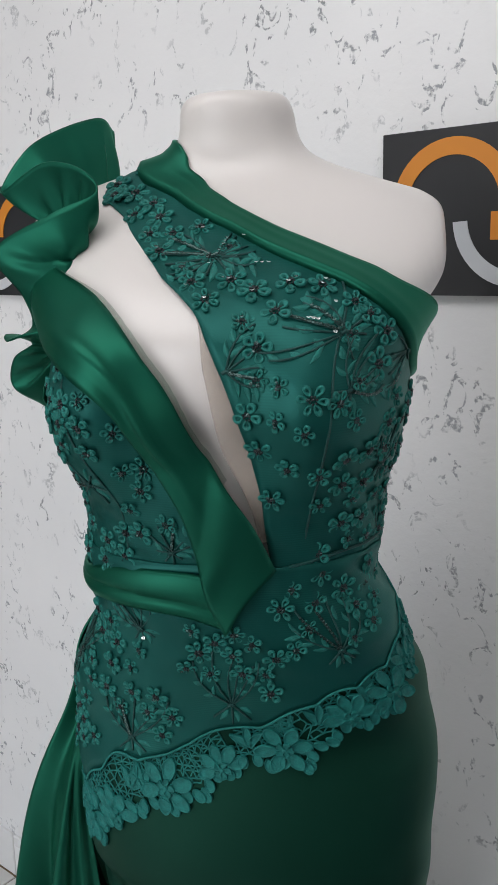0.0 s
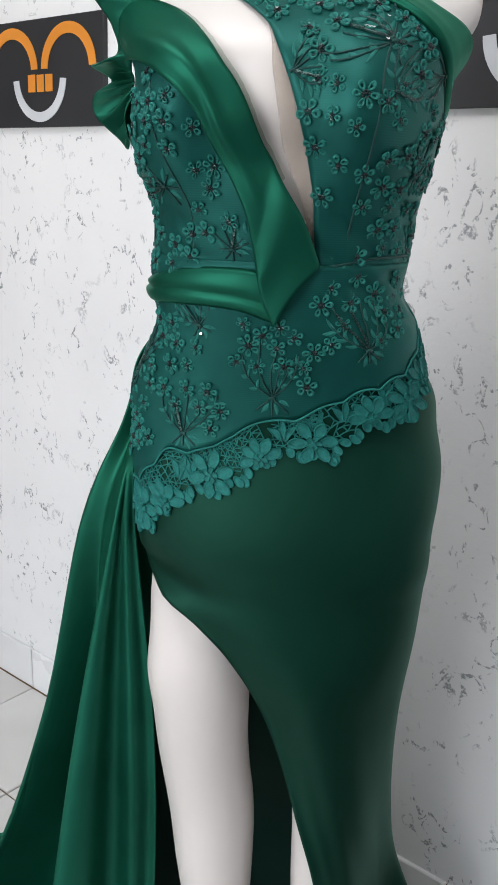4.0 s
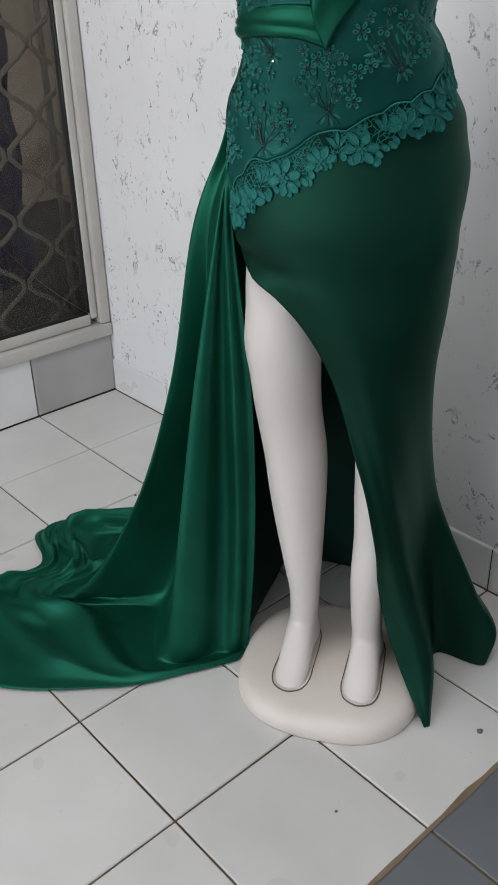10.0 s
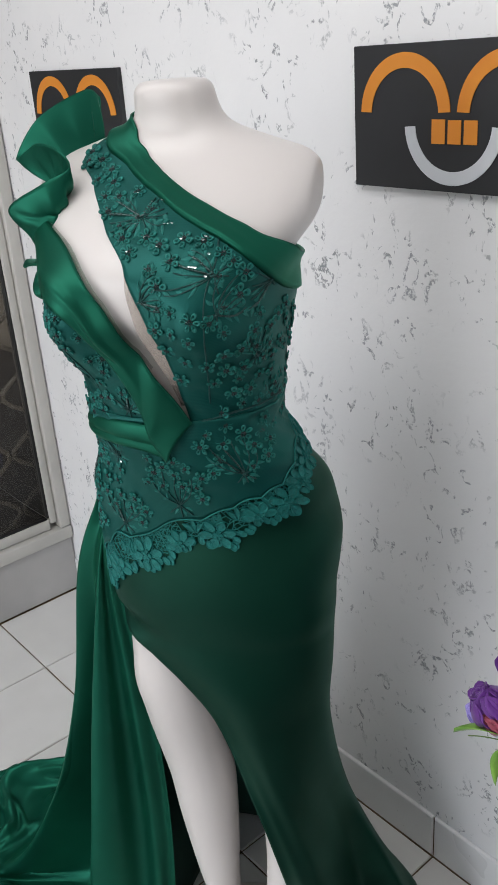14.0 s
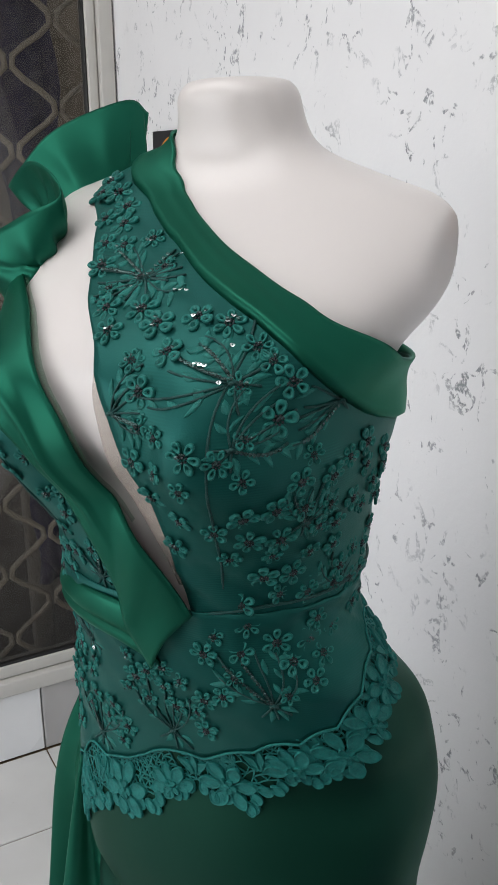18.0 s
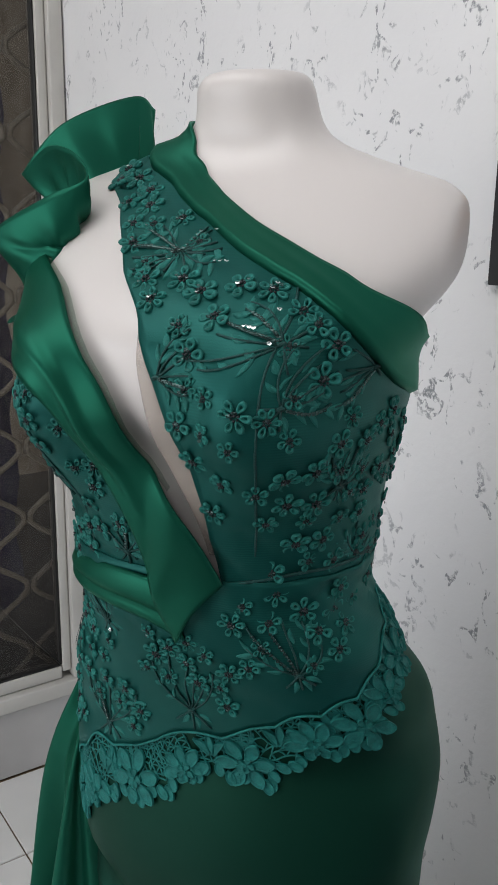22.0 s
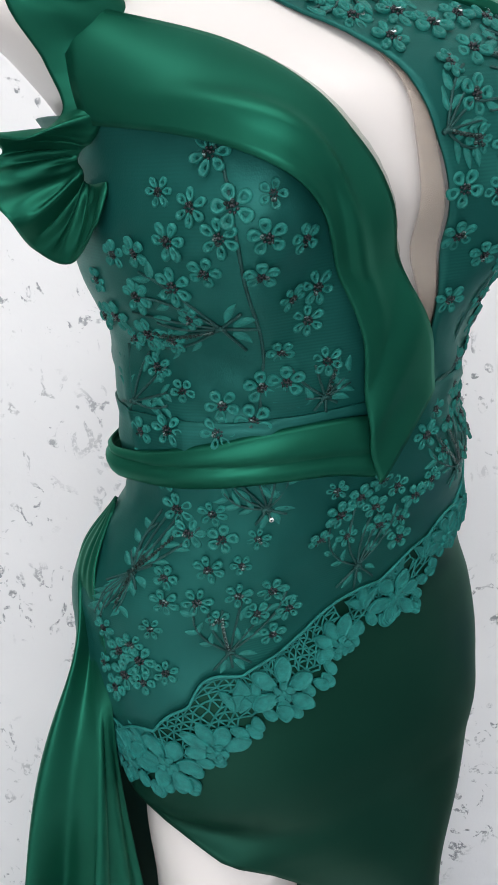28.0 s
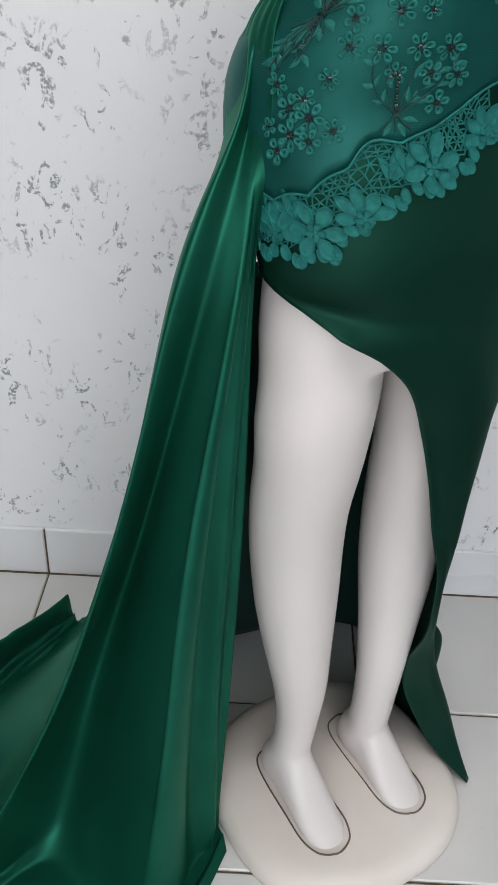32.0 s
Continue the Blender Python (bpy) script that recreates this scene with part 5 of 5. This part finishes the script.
def rose(place, size, mat, openness, label, calyx=True):
    place = pose(0.020, -0.009, 0.044 if place.translation.z < 0.76 else 0.016) @ place
    size *= 0.95
    f = thing("silk_rose", label, "flower", place, "bouquet in the wooden vase")
    k = 0
    for ring, n in ((0.15, 3), (0.45, 4), (0.75, 5), (1.05, 5)) if calyx else ((0.25, 3), (0.60, 4), (1.0, 5)):
        for i in range(n):
            bm = bmesh.new()
            a = 360 * i / n + ring * 50
            petal_sheet(bm, pose(0, 0, 0, 0, 0, a) @ pose(0, -size * 0.10 * ring, 0, -openness * ring, 0, 0), size * (1.0 - 0.08 * ring), size * (0.32 + 0.28 * ring), size * 0.85 * ring, size * 0.30 * (0.5 + ring * 0.7), k)
            thick(part("petal", bm, mat, f), 0.0012)
            k += 1
    if calyx:
        bm = bmesh.new()
        vs = grid(bm, [[(rr * size * math.cos(t), rr * size * math.sin(t), zz * size) for t in (2 * math.pi * q / 12 for q in range(12))] for rr, zz in ((0.05, -0.32), (0.09, -0.2), (0.20, -0.08), (0.25, 0.05))], True)
        for i in range(5):
            petal_sheet(bm, pose(0, 0, -size * 0.02, 0, 0, 72 * i) @ pose(0, -size * 0.18, 0, 28, 0, 0), size * 0.42, size * 0.10, 0.004, 0.002, i)
        part("calyx", bm, CALYX, f, "green calyx")
    bm = bmesh.new()
    root = place.inverted() @ Vector((1.940, -0.205, 0.60))
    tube(bm, [Vector((0, 0, -0.28 * size)).lerp(root, u) + Vector((0, 0, -0.015 * math.sin(math.pi * u))) for u in (0, 0.25, 0.5, 0.75, 1)], 0.0022, 6)
    part("stalk", bm, FERN, f, "wired green stalk")
    return f


PUR = "purple silk rose bud in the wooden vase"
rose(pose(1.852, -0.270, 0.842, 4, -6, 20), 0.062, PURPLE, 10, PUR)
rose(pose(1.833, -0.285, 0.770, 12, -38, 10), 0.056, PURPLE, 16, PUR)
rose(pose(1.930, -0.275, 0.798, 10, 6, 80), 0.066, PURPLE, 18, "deep purple silk rose in the wooden vase")
rose(pose(1.908, -0.310, 0.700, 118, 4, 15), 0.058, PURPLE, 14, "purple silk rose bud hanging over the vase rim")
rose(pose(1.890, -0.255, 0.775, 20, -16, 140), 0.050, PURPLE, 22, PUR)
rose(pose(1.918, -0.298, 0.745, 62, 4, 30), 0.084, LILAC, 42, "open lilac silk bloom in the wooden vase", False)
rose(pose(1.985, -0.285, 0.735, 55, 30, 60), 0.080, LILAC, 40, "open lilac silk bloom in the wooden vase", False)
rose(pose(2.000, -0.240, 0.830, 8, 18, 10), 0.062, PURPLE, 14, PUR)
rose(pose(2.030, -0.200, 0.770, 5, 42, 10), 0.058, PURPLE, 14, PUR)
rose(pose(1.960, -0.130, 0.800, -30, 0, 10), 0.060, PURPLE, 14, PUR)
rose(pose(1.846, -0.292, 0.745, 40, -60, 0), 0.036, CRIMSON, 30, "small crimson silk bloom in the wooden vase", False)
rose(pose(1.815, -0.290, 0.735, 20, -70, 0), 0.034, LILAC, 30, "small faded lilac silk bloom in the vase", False)


rose(pose(1.872, -0.262, 0.790, 15, -25, 60), 0.060, PURPLE, 16, PUR)
rose(pose(1.905, -0.284, 0.786, 28, 0, 100), 0.060, PURPLE, 18, PUR)
rose(pose(1.960, -0.270, 0.810, 15, 14, 30), 0.060, PURPLE, 16, PUR)


def silk_leaf(place, length, width, label):
    f = thing("silk_leaf", label, "leaf", place, "leaves in the wooden vase")
    bm = bmesh.new()
    rows = []
    for i in range(10):
        v = i / 9
        w = width * math.sin(math.pi * (0.05 + 0.95 * v) ** 0.85)
        rows.append([(v * length, u * w, 0.006 * abs(u) + 0.012 * math.sin(2.2 * v) - 0.018 * v * v) for u in (-1, -0.5, 0, 0.5, 1)])
    grid(bm, rows)
    thick(part("blade", bm, LEAF, f), 0.001)
    bm = bmesh.new()
    tube(bm, [(-0.05 + (length + 0.03) * i / 9, 0, -0.001 + 0.012 * math.sin(2.2 * max(0, i / 9 - 0.3)) - 0.018 * (i / 9) ** 2) for i in range(10)], 0.0009, 5)
    part("midrib", bm, FERN, f)


silk_leaf(pose(1.885, -0.305, 0.768, 25, -4, 205), 0.085, 0.018, "lime green silk leaf in the wooden vase")
silk_leaf(pose(1.885, -0.305, 0.762, 60, 66, 215), 0.070, 0.017, "lime green silk leaf drooping from the vase")
silk_leaf(pose(1.905, -0.300, 0.765, 20, 10, 240), 0.040, 0.010, "small lime green silk leaf in the vase")


def fern_frond(place, length):
    f = thing("fern_frond", "yellow-green plastic fern frond in the wooden vase", "fern", place, "leaves in the wooden vase")
    bm = bmesh.new()
    tube(bm, [(length * i / 9, 0, 0.02 * math.sin(1.6 * i / 9)) for i in range(10)], 0.0012, 5)
    part("rib", bm, FERN, f)
    for k in range(12):
        v = 0.15 + 0.8 * k / 11
        for side in (-1, 1):
            bm = bmesh.new()
            n = 0.030 * (1 - 0.75 * v)
            a = radians(62) * side
            rows = []
            for i in range(4):
                u = i / 3
                w = 0.0030 * math.sin(math.pi * (0.15 + 0.8 * u))
                x, y = v * length + math.cos(a) * n * u, math.sin(a) * n * u
                rows.append([(x - w * math.sin(a) * q, y + w * math.cos(a) * q, 0.02 * math.sin(1.6 * v) + 0.003 * u * (1 - q * q)) for q in (-1, 0, 1)])
            grid(bm, rows)
            part("leaflet", bm, FERN, f)


fern_frond(pose(1.920, -0.262, 0.832, 35, -38, 10), 0.11)
fern_frond(pose(2.01, -0.240, 0.822, 10, -45, 40), 0.12)

# grit on the tiles
for x, y, r in ((1.763, -0.373, 0.006), (0.83, -0.10, 0.005), (1.70, -0.70, 0.003), (1.10, -1.30, 0.003), (0.62, -0.36, 0.004)):
    bm = bmesh.new()
    bmesh.ops.create_icosphere(bm, subdivisions=2, radius=r)
    for v in bm.verts:
        v.co *= 1 + 0.35 * noise.noise(v.co * 300 + Vector((x, y, 0)) * 40)
        v.co.z *= 0.45
    ob = part("crumb", bm, BROWN_GROUT)
    ob.matrix_world = pose(x, y, r * 0.35)
    tagged(ob, "small brown crumb lying on a tile", "debris", "crumbs on the floor")

# ---------------------------------------------------------------- tiles, last
def slab(w, d, h, bevel=0.0022):
    bm = bmesh.new()
    rows = []
    for inset, z in ((0, 0), (0, h - bevel), (bevel, h)):
        rows.append([(inset, inset, z), (w - inset, inset, z), (w - inset, d - inset, z), (inset, d - inset, z)])
    vs = grid(bm, rows, True)
    cap(bm, vs[-1])
    return bm


floor = bpy.data.objects["floor"]
GAP = 0.0042
rng = random.Random(4)
first = {}
for i in range(14):
    for j in range(13):
        grey_side = i >= 6
        mat = GREY_TILE if grey_side else WHITE_TILE
        place = pose(i * TILE + GAP / 2, -(j + 1) * TILE + GAP / 2, -0.006 + rng.uniform(0, 0.0006) - (0.001 if grey_side else 0), rng.uniform(-0.06, 0.06), rng.uniform(-0.06, 0.06), rng.uniform(-0.12, 0.12))
        if grey_side not in first:
            first[grey_side] = part("tile", slab(TILE - GAP, TILE - GAP, 0.006), mat, floor, smooth=False)
            first[grey_side].matrix_basis = place
        else:
            repeat(first[grey_side], place)
# worn grout where the two floors meet
bm = bmesh.new()
left, right = [], []
for k in range(160):
    y = -k * 0.025
    w = 0.003 + 0.006 * max(0, noise.noise(Vector((0.3, y * 9, 0)))) + 0.004 * max(0, noise.noise(Vector((2.3, y * 31, 0))))
    left.append((1.83 - w * 0.9, y, 0.0012))
    right.append((1.83 + 0.003 + w * 0.5, y, 0.0012))
grid(bm, [left, right])
part("grout_line", bm, BROWN_GROUT, floor, "worn brown grout along the grey tiles", smooth=False)

north = bpy.data.objects["wall_north"]
part("skirting_bed", cuboid((0.0, -0.004, 0.0), (XE, 0.0, 0.110)), GROUT, north, "dark mortar bed behind the skirting", smooth=False)
bm = bmesh.new()
tube(bm, [(XE * i / 200, -0.0092, 0.0004 + 0.0012 * noise.noise(Vector((i * 0.7, 0, 0)))) for i in range(201)], 0.0022, 5)
part("joint", bm, GROUT, north, "worn dark joint along the floor")
tile0 = None
for i in range(14):
    m = pose(i * TILE + GAP / 2, -0.0005, 0.001, 90, 0, 0)
    if tile0 is None:
        tile0 = part("skirting_tile", slab(TILE - GAP, 0.114, 0.008), SKIRT_TILE, north, "glazed white skirting tile", smooth=False)
        tile0.matrix_basis = m
    else:
        repeat(tile0, m)
west = bpy.data.objects["wall_west"]
tile0 = None
for j in range(7):
    m = pose(-0.013, -j * TILE - GAP / 2 - 0.002, 0.001, 90, 0, 90) @ pose(0, 0, 0, 0, 0, 0)
    m = Matrix(((0, 0, 1, -0.0125), (-1, 0, 0, -j * TILE - GAP / 2 - 0.002), (0, -1, 0, 0.203), (0, 0, 0, 1)))
    if tile0 is None:
        tile0 = part("sill_tile", slab(TILE - GAP, 0.200, 0.0125), SKIRT_TILE, west, "glazed white tile below the window", smooth=False)
        tile0.matrix_basis = m
    else:
        repeat(tile0, m)
tile0.data.materials.clear()
tile0.data.materials.append(SKIRT_TILE)
corner = tile0.copy()
corner.data = tile0.data.copy()
corner.data.materials[0] = OLD_TILE
scene.collection.objects.link(corner)
bpy.data.objects.remove(tile0)
